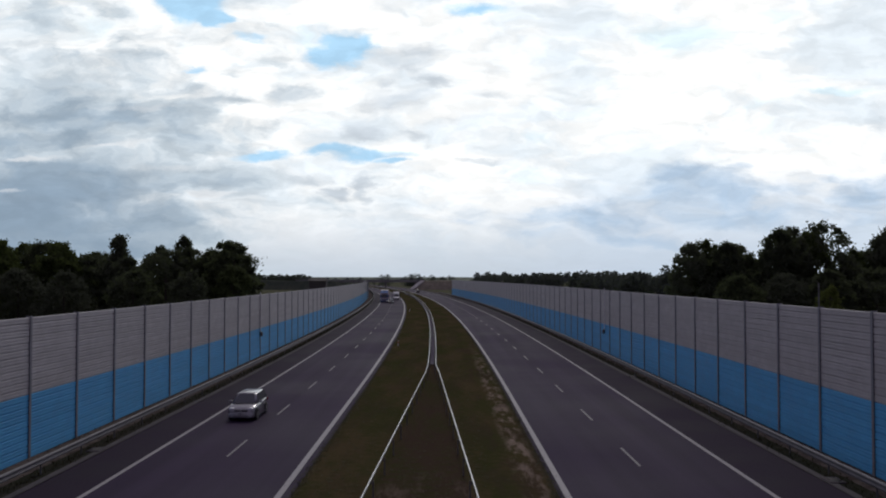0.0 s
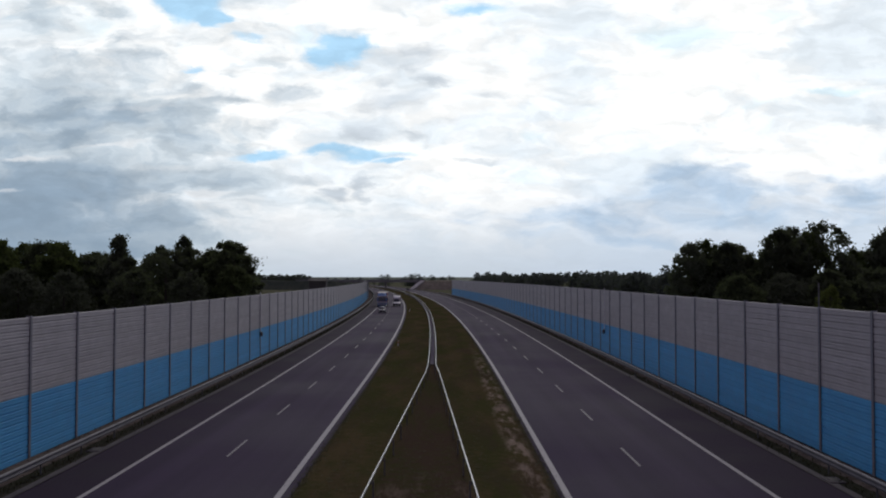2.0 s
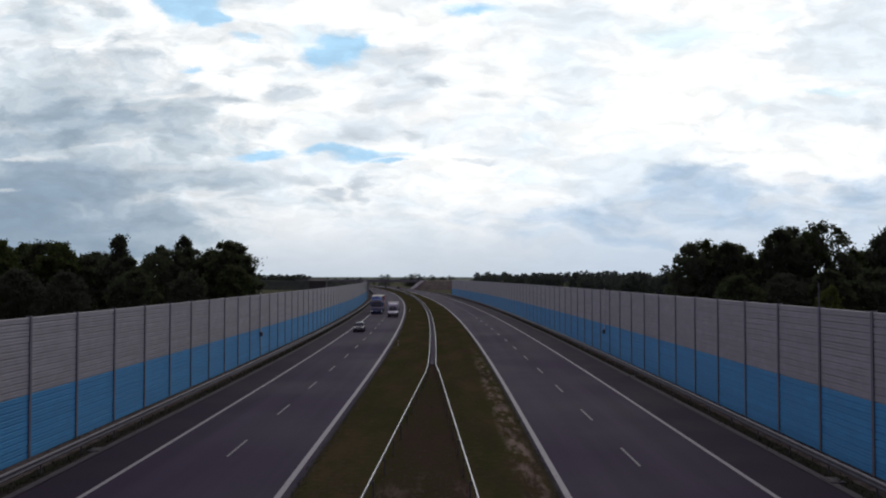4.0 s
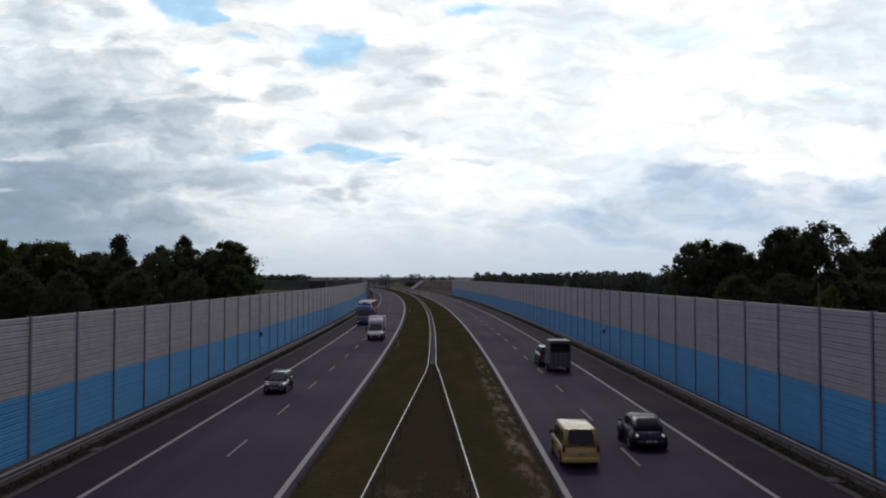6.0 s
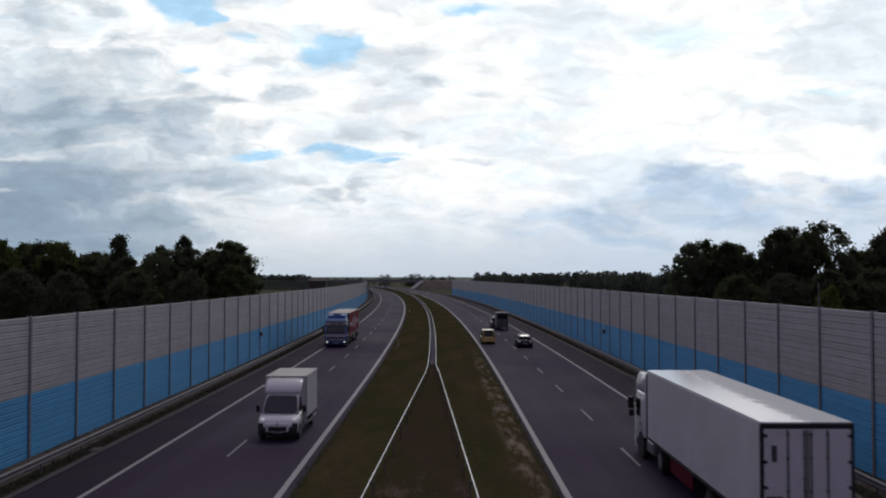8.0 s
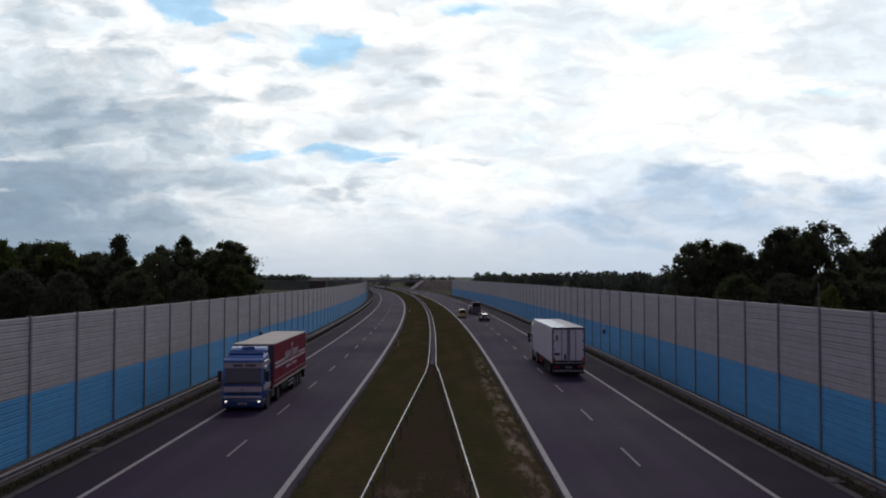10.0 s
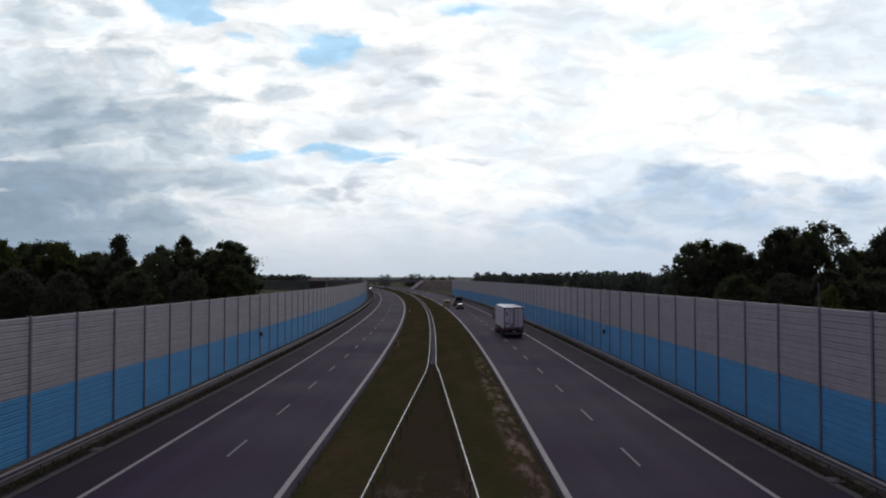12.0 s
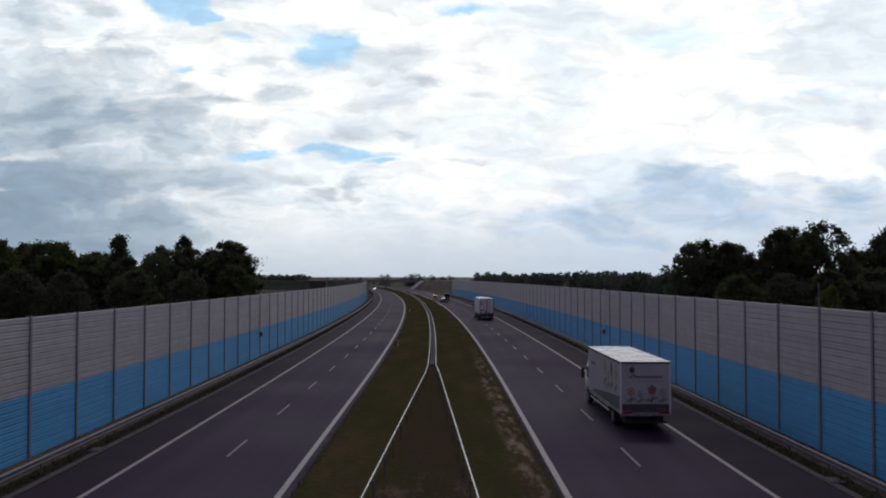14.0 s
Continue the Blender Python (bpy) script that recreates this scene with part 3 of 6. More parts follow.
# ---- trees ----
def crown_mesh(name, seed, h, w, base, clumps, per, leaf, kind="round"):
    """Leaves in uneven clumps round the limbs: small folded quads."""
    rnd = random.Random(seed)
    verts, faces = [], []
    for c in range(clumps):
        f = rnd.random() ** 0.8
        z = base + (h - base) * f
        if kind == "round":
            reach = w * 0.5 * math.sqrt(max(0.06, 1 - (1.75 * f - 0.72) ** 2))
        elif kind == "cone":
            reach = w * 0.5 * (1.0 - f) ** 0.8 * (0.8 + 0.2 * math.sin(f * 22))
        else:
            reach = w * 0.5 * (0.55 + 0.6 * math.sin(math.pi * min(f * 1.05, 1.0)))
        a = rnd.uniform(0, 2 * math.pi)
        rr = reach * (0.35 + 0.65 * math.sqrt(rnd.random()))
        cx, cy, cz = rr * math.cos(a), rr * math.sin(a), z
        size = rnd.uniform(0.35, 1.1) * w * 0.125 * (1.25 - 0.6 * f)
        for k in range(per):
            d = Vector((rnd.gauss(0, 1), rnd.gauss(0, 1), rnd.gauss(0, 0.75)))
            p = Vector((cx, cy, cz)) + d * size * 0.62
            e = Vector((rnd.gauss(0, 1), rnd.gauss(0, 1), rnd.gauss(0, 1))).normalized()
            q = e.orthogonal().normalized()
            s = leaf * rnd.uniform(0.6, 1.35)
            i = len(verts)
            verts.extend((p - e * s, p + q * s * 0.55, p + e * s, p - q * s * 0.55))
            faces.append((i, i + 1, i + 2, i + 3))
    return verts, faces


def trunk_bm(seed, h, base, spread=1.0):
    rnd = random.Random(seed)
    bm = bmesh.new()
    r0 = 0.022 * h

    def limb(a, b, ra, rb, n=7):
        d = (b - a)
        bmesh.ops.create_cone(bm, cap_ends=True, segments=n, radius1=ra, radius2=rb, depth=d.length,
                              matrix=Matrix.Translation((a + b) / 2) @ d.to_track_quat("Z", "Y").to_matrix().to_4x4())

    at, r = Vector((0, 0, -0.3)), r0
    for i in range(5):
        nxt = at + Vector((rnd.uniform(-0.25, 0.25), rnd.uniform(-0.25, 0.25), h * 0.17))
        limb(at, nxt, r, r * 0.78)
        if i > 0:
            for k in range(3):
                a = rnd.uniform(0, 6.28)
                tip = nxt + Vector((math.cos(a), math.sin(a), 0.55)) * h * rnd.uniform(0.10, 0.2) * spread
                limb(nxt, tip, r * 0.42, r * 0.1, 5)
        at, r = nxt, r * 0.78
    return bm


TREE_LABELS = {"round": "dark leafy broad-crowned tree behind the noise barrier", "cone": "tall pointed dark tree behind the noise barrier",
               "tall": "slender airy birch-like tree behind the noise barrier"}


def tree(seed, h, w, kind, leaf_material, clumps=95, per=60, leaf=0.21, base=0.12):
    root = tagged(new("tree"), TREE_LABELS[kind], "tree", "trees behind the barriers")
    part("trunk", trunk_bm(seed, h, base * h, 0.35 if kind == "cone" else 0.8), BARK, root)
    c = new("crown", mesh_of("crown", *crown_mesh("crown", seed, h, w, base * h, clumps, per, leaf, kind), leaf_material))
    c.parent = root
    return root


def place_trees():
    kinds = [tree(11, 12.0, 8.0, "round", LEAF_DARK, 170, 60), tree(12, 12.0, 7.0, "round", LEAF_DARK, 150, 60), tree(13, 12.0, 6.6, "round", LEAF_GREEN, 150, 60),
             tree(14, 12.0, 6.4, "cone", LEAF_DARK, 200, 55, 0.2), tree(15, 12.0, 6.0, "tall", LEAF_DARK, 80, 46, 0.16, 0.3), tree(16, 12.0, 9.0, "round", LEAF_DARK, 190, 60)]
    rnd = random.Random(5)
    # x, y, height, kind
    rows = [(-25.0, 106, 12.0, 1), (-27.6, 112, 12.2, 0), (-32.2, 110, 12.9, 1, 0.5), (-33.4, 107, 11.2, 4), (-35.9, 112, 11.7, 0, 0.5), (-39.5, 110, 10.3, 1), (-41.0, 112, 13.0, 3),
            (-44.0, 110, 10.6, 1), (-47.0, 108, 12.0, 2), (-50.5, 112, 12.1, 5, 0.85), (-54.5, 108, 12.3, 2), (-59.0, 110, 12.4, 0), (-64.0, 112, 12.7, 5),
            (-31.0, 123, 11.4, 1), (-39.5, 122, 10.8, 5), (-48.0, 123, 11.2, 0), (-57.5, 122, 12.4, 2), (-30.0, 118, 11.0, 5), (-34.0, 120, 11.6, 0), (-45.0, 120, 10.4, 5), (-53.0, 120, 11.8, 0), (-62.0, 120, 12.0, 5), (32.5, 108, 10.2, 5), (41.0, 110, 11.4, 1), (52.0, 108, 11.0, 5),
            (-23.8, 101, 9.2, 2), (-28.5, 99, 8.6, 1), (-35, 100, 8.6, 0), (-42, 98, 8.4, 5), (-48, 100, 8.8, 0), (-55, 99, 9.0, 1), (-61, 100, 9.3, 5),
            (26.9, 96, 11.5, 1, 0.72), (30.2, 97, 11.3, 2, 0.7), (29.0, 99, 11.9, 2, 0.8), (31.0, 96, 11.6, 1, 0.85), (32.6, 97, 11.3, 0, 0.6), (33.6, 100, 9.8, 0), (36.2, 95, 12.9, 1, 0.8), (38.0, 97, 13.2, 0, 0.7),
            (39.7, 96, 12.7, 2, 0.75), (40.9, 95, 13.6, 4, 0.85), (43.2, 95, 10.4, 1, 0.8), (45.2, 97, 10.9, 2, 0.7), (47.6, 96, 12.4, 1, 0.65), (49.4, 95, 14.0, 0, 0.75), (54.0, 97, 15.5, 0),
            (29.5, 88, 8.0, 5), (34.0, 88, 8.2, 0), (38.0, 87, 8.6, 1), (43.0, 88, 8.6, 5), (48.0, 87, 9.0, 2), (53.0, 88, 9.5, 5)]
    used = set()
    for x, yy, h, k, *slim in rows:
        m = pose(x, yy, -0.1, 0, 0, rnd.uniform(0, 360))
        t = kinds[k] if k not in used else copy_thing(kinds[k], m)
        used.add(k)
        t.matrix_basis = m
        w = h / 12.0 * (slim[0] if slim else 1.0)
        t.scale = (w, w, h / 12.0)


place_trees()


def far_wood(name, rows, seed, label, leaf=0.9, leaves=None):
    """A far belt of trees as one leafy mass: x0, y0, x1, y1, height, count."""
    rnd = random.Random(seed)
    verts, faces = [], []
    for x0, y0, x1, y1, h, n in rows:
        for c in range(n):
            f = rnd.random()
            x, yy = x0 + (x1 - x0) * f, y0 + (y1 - y0) * f + rnd.uniform(-8, 8)
            hh = h * rnd.uniform(0.6, 1.1)
            w = hh * rnd.uniform(0.35, 0.6)
            for k in range(110):
                g = rnd.random()
                r = w * math.sqrt(max(0.05, 1 - (1.8 * g - 0.8) ** 2))
                a = rnd.uniform(0, 6.28)
                p = Vector((x + r * math.cos(a) * rnd.random(), yy + r * math.sin(a) * rnd.random(), hh * g))
                e = Vector((rnd.gauss(0, 1), rnd.gauss(0, 1), rnd.gauss(0, 1))).normalized()
                q = e.orthogonal().normalized()
                s = leaf * rnd.uniform(0.6, 1.3) * h / 11.0
                i = len(verts)
                verts.extend((p - e * s, p + q * s * 0.7, p + e * s, p - q * s * 0.7))
                faces.append((i, i + 1, i + 2, i + 3))
    o = new(name, mesh_of(name, verts, faces, leaves or LEAF_FAR_HAZE))
    return tagged(o, label, "woods", kind="stuff")


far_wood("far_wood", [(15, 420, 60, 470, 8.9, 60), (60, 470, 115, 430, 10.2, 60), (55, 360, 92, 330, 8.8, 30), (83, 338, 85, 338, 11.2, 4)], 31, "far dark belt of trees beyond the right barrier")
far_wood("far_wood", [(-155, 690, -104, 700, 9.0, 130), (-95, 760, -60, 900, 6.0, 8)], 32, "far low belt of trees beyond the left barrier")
far_wood("far_wood", [(-90, 1300, 40, 1200, 6.0, 14), (-420, 1500, -90, 1400, 7.0, 40), (40, 1200, 500, 1300, 13.0, 140)], 33, "distant tree line on the horizon", 1.2, LEAF_HORIZON_HAZE)
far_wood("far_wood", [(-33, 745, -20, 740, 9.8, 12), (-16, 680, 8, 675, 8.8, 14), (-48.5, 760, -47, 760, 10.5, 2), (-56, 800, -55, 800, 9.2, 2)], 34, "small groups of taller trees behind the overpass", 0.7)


# ---- the far overpass with its embankments ----
def overpass():
    root = tagged(new("overpass"), "grey concrete road overpass across the motorway", "bridge", kind="structure")
    m = road_pose(590, 0)
    bm = block(-60, 24, -5, 5, 4.35, 5.55, 0.1)
    part("deck", bm, BRIDGE_CONCRETE, root).matrix_basis = m
    for side in (-5, 5):
        bm = block(-60, 24, side - 0.15, side + 0.15, 5.55, 5.85, 0.03)
        part("parapet", bm, BRIDGE_CONCRETE, root).matrix_basis = m
        bm = bmesh.new()
        box(bm, -60, 24, side - 0.03, side + 0.03, 6.55, 6.62)
        box(bm, -60, 24, side - 0.03, side + 0.03, 6.2, 6.25)
        for i in range(43):
            box(bm, -60 + 2 * i - 0.03, -60 + 2 * i + 0.03, side - 0.03, side + 0.03, 5.85, 6.55)
        part("railing", bm, POST_STEEL, root).matrix_basis = m
    for x in (-22, -1, 19):
        bm = bmesh.new()
        for yy in (-3, 0, 3):
            tube(bm, "z", (x, yy, 1.9), 0.45, 4.1, 14)
        box(bm, x - 0.6, x + 0.6, -4, 4, 3.85, 4.35)
        part("pier", bm, BRIDGE_CONCRETE, root).matrix_basis = m
    return root


overpass()


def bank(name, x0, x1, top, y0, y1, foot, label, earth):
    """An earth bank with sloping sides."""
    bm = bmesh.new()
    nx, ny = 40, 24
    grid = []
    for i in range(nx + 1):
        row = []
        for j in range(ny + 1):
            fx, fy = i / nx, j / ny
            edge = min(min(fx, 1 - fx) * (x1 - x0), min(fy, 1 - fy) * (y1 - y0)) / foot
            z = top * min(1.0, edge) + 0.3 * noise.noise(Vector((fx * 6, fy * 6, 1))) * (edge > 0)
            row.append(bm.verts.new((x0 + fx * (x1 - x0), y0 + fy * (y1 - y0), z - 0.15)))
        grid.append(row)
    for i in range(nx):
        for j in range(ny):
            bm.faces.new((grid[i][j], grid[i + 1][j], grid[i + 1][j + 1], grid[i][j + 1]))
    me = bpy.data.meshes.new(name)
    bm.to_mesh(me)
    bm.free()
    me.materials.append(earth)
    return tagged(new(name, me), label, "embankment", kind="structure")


bank("embankment_right", -21, 70, 5.4, 545, 640, 7, "dry grassy embankment of the far overpass", DRY_BANK)
bank("embankment_left", -190, -60, 5.4, 545, 640, 8, "dull green embankment of the far overpass", GREEN_BANK)
# the far rise carries the haze-tinted field colour
bank("distant_rise", -1100, 420, 6.6, 1250, 3000, 350, "distant fields on a low rise, tinted pale for haze", HAZE_FIELD)


def barn():
    root = tagged(new("barn"), "low dark farm building in the fields beyond the noise barrier", "building")
    part("wall", block(-4.2, 4.2, -3, 3, 0, 6.0, 0.05), RAIL_DARK, root)
    bm = bmesh.new()
    a = [bm.verts.new(c) for c in ((-4.5, -3.4, 6), (4.5, -3.4, 6), (4.5, 3.4, 6), (-4.5, 3.4, 6), (-4.5, 0, 7.4), (4.5, 0, 7.4))]
    for q in ((0, 1, 5, 4), (2, 3, 4, 5), (0, 4, 3), (1, 2, 5), (0, 3, 2, 1)):
        bm.faces.new([a[i] for i in q])
    part("roof", bm, RAIL_DARK, root)
    root.location = (-62, 440, -0.1)


barn()


# ---- grass, drains and marker posts ----
def grass_tufts():
    """Short uneven blades in the median, one mass."""
    rnd = random.Random(8)
    verts, faces = [], []
    for k in range(13000):
        yy = 26 + 110 * rnd.random() ** 1.6
        edge = k % 2 == 0
        x = rnd.choice((-5.52, 4.22)) + rnd.gauss(0, 0.10) if edge else rnd.uniform(-5.3, 4.1)
        if not edge and 1.9 < x < 3.9 and rnd.random() < 0.75:
            continue
        h = rnd.uniform(0.02, 0.05)
        a = rnd.uniform(0, 6.28)
        w = rnd.uniform(0.015, 0.04)
        reach = rnd.uniform(0.08, 0.18)
        p = on_road(yy, x, 0.06 if not edge else 0.0)
        c, d = math.cos(a), math.sin(a)
        i = len(verts)
        verts.extend(((p.x - w * c, p.y - w * d, p.z), (p.x + w * c, p.y + w * d, p.z), (p.x - reach * d, p.y + reach * c, p.z + h)))
        faces.append((i, i + 1, i + 2))
    weeds_v, weeds_f = [], []
    for k in range(9000):
        yy = 20 + 150 * rnd.random() ** 1.5
        x = rnd.choice((-16.35, 15.62)) + rnd.gauss(0, 0.20) if k % 9 else rnd.choice((-18.0, 17.05)) + rnd.gauss(0, 0.08)
        h = rnd.uniform(0.05, 0.16)
        a = rnd.uniform(0, 6.28)
        w = rnd.uniform(0.02, 0.06)
        p = on_road(yy, x, 0.0)
        i = len(weeds_v)
        weeds_v.extend(((p.x - w * math.cos(a), p.y - w * math.sin(a), -0.03), (p.x + w * math.cos(a), p.y + w * math.sin(a), -0.03), (p.x + rnd.uniform(-0.1, 0.1), p.y + rnd.uniform(-0.1, 0.1), h)))
        weeds_f.append((i, i + 1, i + 2))
    tagged(new("verge_weeds", mesh_of("verge_weeds", weeds_v, weeds_f, BLADES)), "low dark weeds under the guard rails and along the barriers", "weeds", kind="stuff")
    tagged(new("median_grass", mesh_of("median_grass", verts, faces, BLADES)), "short dry green and brown grass on the median", "grass", kind="stuff")


BLADES = leaf_mat("grass_blades", (0.034, 0.037, 0.018), (0.060, 0.050, 0.030), 0.1)
grass_tufts()


def drain_inlet(s, side):
    root = tagged(new("drain_inlet"), "pale concrete drain inlet beside the gutter", "drain")
    part("apron", block(-0.32, 0.32, -0.5, 0.5, 0.0, 0.055, 0.02), CONCRETE, root)
    part("grate", block(-0.17, 0.17, -0.27, 0.27, 0.055, 0.07), RAIL_DARK, root)
    root.matrix_basis = road_pose(s, side, 0.01)


for s, side in ((34.9, 15.28), (71.0, 15.2), (41.0, -15.95)):
    drain_inlet(s, side)


def marker_post(s, side):
    root = tagged(new("marker_post"), "small white marker post with an orange band in grass", "post", "marker posts")
    part("body", block(-0.06, 0.06, -0.03, 0.03, -0.1, 0.62, 0.02), MARKER_WHITE, root)
    part("band", block(-0.064, 0.064, -0.034, 0.034, 0.30, 0.46), MARKER_ORANGE, root, "faded orange band")
    root.matrix_basis = road_pose(s, side)


marker_post(103, -4.9)
marker_post(204, -4.8)


# ---- behind the right barrier: a thin pole and a sunlit bush ----
def light_pole(x, y, h):
    root = tagged(new("light_pole"), "thin grey steel pole behind the noise barrier", "pole")
    bm = bmesh.new()
    tube(bm, "z", (0, 0, h / 2), 0.09, h, 12, 0.6)
    part("shaft", bm, SHADED_ZINC, root)
    part("base", block(-0.2, 0.2, -0.2, 0.2, -0.12, 0.15, 0.03), CONCRETE, root)
    root.location = (x, y, 0)


light_pole(29.7, 70.0, 7.5)
bush = tree(21, 12.0, 5.0, "round", LEAF_LIGHT, 90, 50, 0.2)
tagged(bush, "pale yellow-green young tree behind the noise barrier")
bush.matrix_basis = pose(33.2, 76.0, -0.1)
bush.scale = (0.55, 0.55, 0.60)


def slope_paving():
    """A pale paved path up the corner of the far embankment."""
    bm = bmesh.new()
    a = [(-21.0, 545.0, 0.0), (-18.4, 545.0, 0.0), (-11.4, 552.0, 5.4), (-14.0, 552.0, 5.4)]
    top = [bm.verts.new((x, y - 0.2, z + 0.25)) for x, y, z in a]
    low = [bm.verts.new((x, y, z - 0.2)) for x, y, z in a]
    bm.faces.new(top)
    bm.faces.new(low[::-1])
    for i in range(4):
        j = (i + 1) % 4
        bm.faces.new((top[i], low[i], low[j], top[j]))
    bmesh.ops.recalc_face_normals(bm, faces=bm.faces)
    me = bpy.data.meshes.new("slope_paving")
    bm.to_mesh(me)
    bm.free()
    me.materials.append(PALE_PAVING)
    tagged(new("slope_paving", me), "pale paved path up the embankment beside the far overpass", "paving", kind="structure")


slope_paving()


# ---- vehicle materials ----
def car_paint(name, tint, metal=0.0, rough=0.32, dusty=0.35):
    m = Mat(name)
    p = m.own()
    dust = m.noise(p, 1.6, 5.0)
    low = m.span(m.noise(p, 7.0, 4.0), 0.45, 0.75, 0.0, dusty)
    col = m.blend(m.calc("MULTIPLY", low, dust), tint, (0.12, 0.105, 0.095))
    m.bsdf.inputs["Coat Roughness"].default_value = 0.06
    return m.finish(col, m.span(dust, 0.3, 0.7, rough - 0.06, rough + 0.14), metal, 0.8)


def glow_mat(name, tint, strength):
    m = Mat(name)
    m.bsdf.inputs["Emission Color"].default_value = (*tint, 1)
    m.bsdf.inputs["Emission Strength"].default_value = strength
    return m.finish((0.7, 0.7, 0.72), 0.15)


RUBBER = rough_matter("tyre_rubber", (0.010, 0.010, 0.011), (0.024, 0.022, 0.022), 6.0, 0.85, own=True)
TRIM = rough_matter("black_plastic", (0.010, 0.010, 0.012), (0.022, 0.021, 0.023), 4.0, 0.55, own=True)
CHASSIS = rough_matter("chassis_black", (0.012, 0.011, 0.011), (0.030, 0.027, 0.026), 3.0, 0.8, own=True)
RIM = rough_matter("wheel_steel", (0.22, 0.22, 0.23), (0.36, 0.36, 0.37), 5.0, 0.4, 0.7, own=True)
DARK_RIM = rough_matter("dark_wheel_steel", (0.035, 0.033, 0.033), (0.075, 0.07, 0.07), 5.0, 0.7, 0.3, own=True)
DARK_GLASS = Mat("car_window_glass").finish((0.008, 0.009, 0.012), 0.08, 0.0)
DARK_GLASS.node_tree.nodes["Principled BSDF"].inputs["Specular IOR Level"].default_value = 0.5
# base colour lifted towards blue-grey for the sky mirrored in windscreens
SKY_GLASS = Mat("sky_tinted_windscreen_glass").finish((0.030, 0.036, 0.046), 0.06, 0.0, 0.6)
LENS = Mat("clear_lens").finish((0.72, 0.73, 0.76), 0.08, 0.3, 0.6)
LIT = glow_mat("lit_headlamp", (1.0, 0.95, 0.9), 1.1)
SIDE_LIT = glow_mat("dim_headlamp", (0.95, 0.97, 1.0), 0.24)
STRONG_LIT = glow_mat("bright_headlamp", (1.0, 0.97, 0.93), 9.0)
TAIL_GLOW = glow_mat("lit_tail_lamp", (1.0, 0.86, 0.88), 0.2)
RED_LENS = Mat("red_lens").finish((0.30, 0.012, 0.012), 0.2, 0.0, 0.5)
DEEP_RED = Mat("deep_red_lens").finish((0.13, 0.008, 0.010), 0.3, 0.0, 0.3)
ORANGE_LENS = Mat("orange_lens").finish((0.42, 0.08, 0.03), 0.25, 0.0, 0.4)
PLATE = rough_matter("plate_white", (0.42, 0.42, 0.42), (0.52, 0.52, 0.52), 5.0, 0.5, own=True)
SILVER = car_paint("silver_paint", (0.29, 0.29, 0.315), 0.4, 0.35)
GREY = car_paint("dark_grey_paint", (0.024, 0.026, 0.034), 0.3, 0.25, 0.05)
YELLOW = car_paint("yellow_paint", (0.56, 0.43, 0.11))
MAROON = car_paint("dark_maroon_paint", (0.045, 0.014, 0.020), 0.2, 0.3, 0.1)
NAVY = car_paint("navy_paint", (0.008, 0.009, 0.030), 0.0, 0.38, 0.05)
NAVY.node_tree.nodes["Principled BSDF"].inputs["Specular IOR Level"].default_value = 0.25
NAVY.node_tree.nodes["Principled BSDF"].inputs["Coat Weight"].default_value = 0.15
WHITE = car_paint("white_paint", (0.83, 0.84, 0.86), dusty=0.15)
BLUE_CAB = car_paint("blue_cab_paint", (0.030, 0.135, 0.42))
# cab blue darkened for the bumper, which lies in shade
SHADED_BLUE = car_paint("shaded_blue_bumper", (0.020, 0.060, 0.16))
CAB_BAND = car_paint("cab_band_paint", (0.55, 0.50, 0.50))
BOX_WHITE = rough_matter("white_trailer_panel", (0.67, 0.67, 0.69), (0.76, 0.76, 0.78), 0.7, 0.42, bump=0.03, own=True)
# lorry walls: white greyed for their shaded sides, unlike the roof
SHADED_WHITE = rough_matter("shaded_white_panel", (0.38, 0.38, 0.40), (0.48, 0.48, 0.50), 0.8, 0.45, bump=0.04, own=True)
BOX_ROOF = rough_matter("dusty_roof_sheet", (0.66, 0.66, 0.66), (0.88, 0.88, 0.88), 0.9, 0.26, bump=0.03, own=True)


def half_glare_roof():
    # one half is painted brighter, as the sky's reflection on the roof
    m = Mat("half_glare_roof_sheet")
    p = m.own()
    x, y, z = m.node("SeparateXYZ").outputs
    m.link(p, x.node.inputs[0])
    edge = m.noise(m.stretched(p, 0.6, 2.4, 1.0), 1.0, 5.0)
    # tongues of the duller half at each roof bow, reaching further towards the front
    saw = m.calc("FRACT", m.calc("MULTIPLY", y, 0.95), 0.0)
    side = m.calc("ADD", m.calc("MULTIPLY", x, 0.45), m.calc("MULTIPLY", m.calc("SUBTRACT", edge, 0.5), 0.35))
    side = m.calc("ADD", side, m.calc("MULTIPLY", m.calc("SUBTRACT", saw, 0.5), 0.16))
    side = m.calc("SUBTRACT", side, m.calc("MULTIPLY", m.calc("ADD", y, 6.8), 0.008))
    dull_half = m.span(side, -0.04, 0.10)
    fine = m.noise(p, 3.0, 5.0)
    col = m.blend(dull_half, m.blend(fine, (0.80, 0.80, 0.80), (0.88, 0.88, 0.88)), m.blend(fine, (0.42, 0.45, 0.47), (0.50, 0.53, 0.55)))
    return m.finish(col, m.span(dull_half, 0.0, 1.0, 0.11, 0.6))


HALF_ROOF = half_glare_roof()
CURTAIN = rough_matter("red_curtain", (0.175, 0.002, 0.026), (0.235, 0.004, 0.034), 0.8, 0.6, bump=0.08, own=True, gloss=0.08)
CREAM_ROOF = rough_matter("cream_roof_sheet", (0.38, 0.35, 0.31), (0.50, 0.465, 0.415), 0.6, 0.6, own=True)
DUSTY_CREAM = rough_matter("dusty_cream_sheet", (0.30, 0.275, 0.25), (0.40, 0.37, 0.335), 0.8, 0.48, own=True)
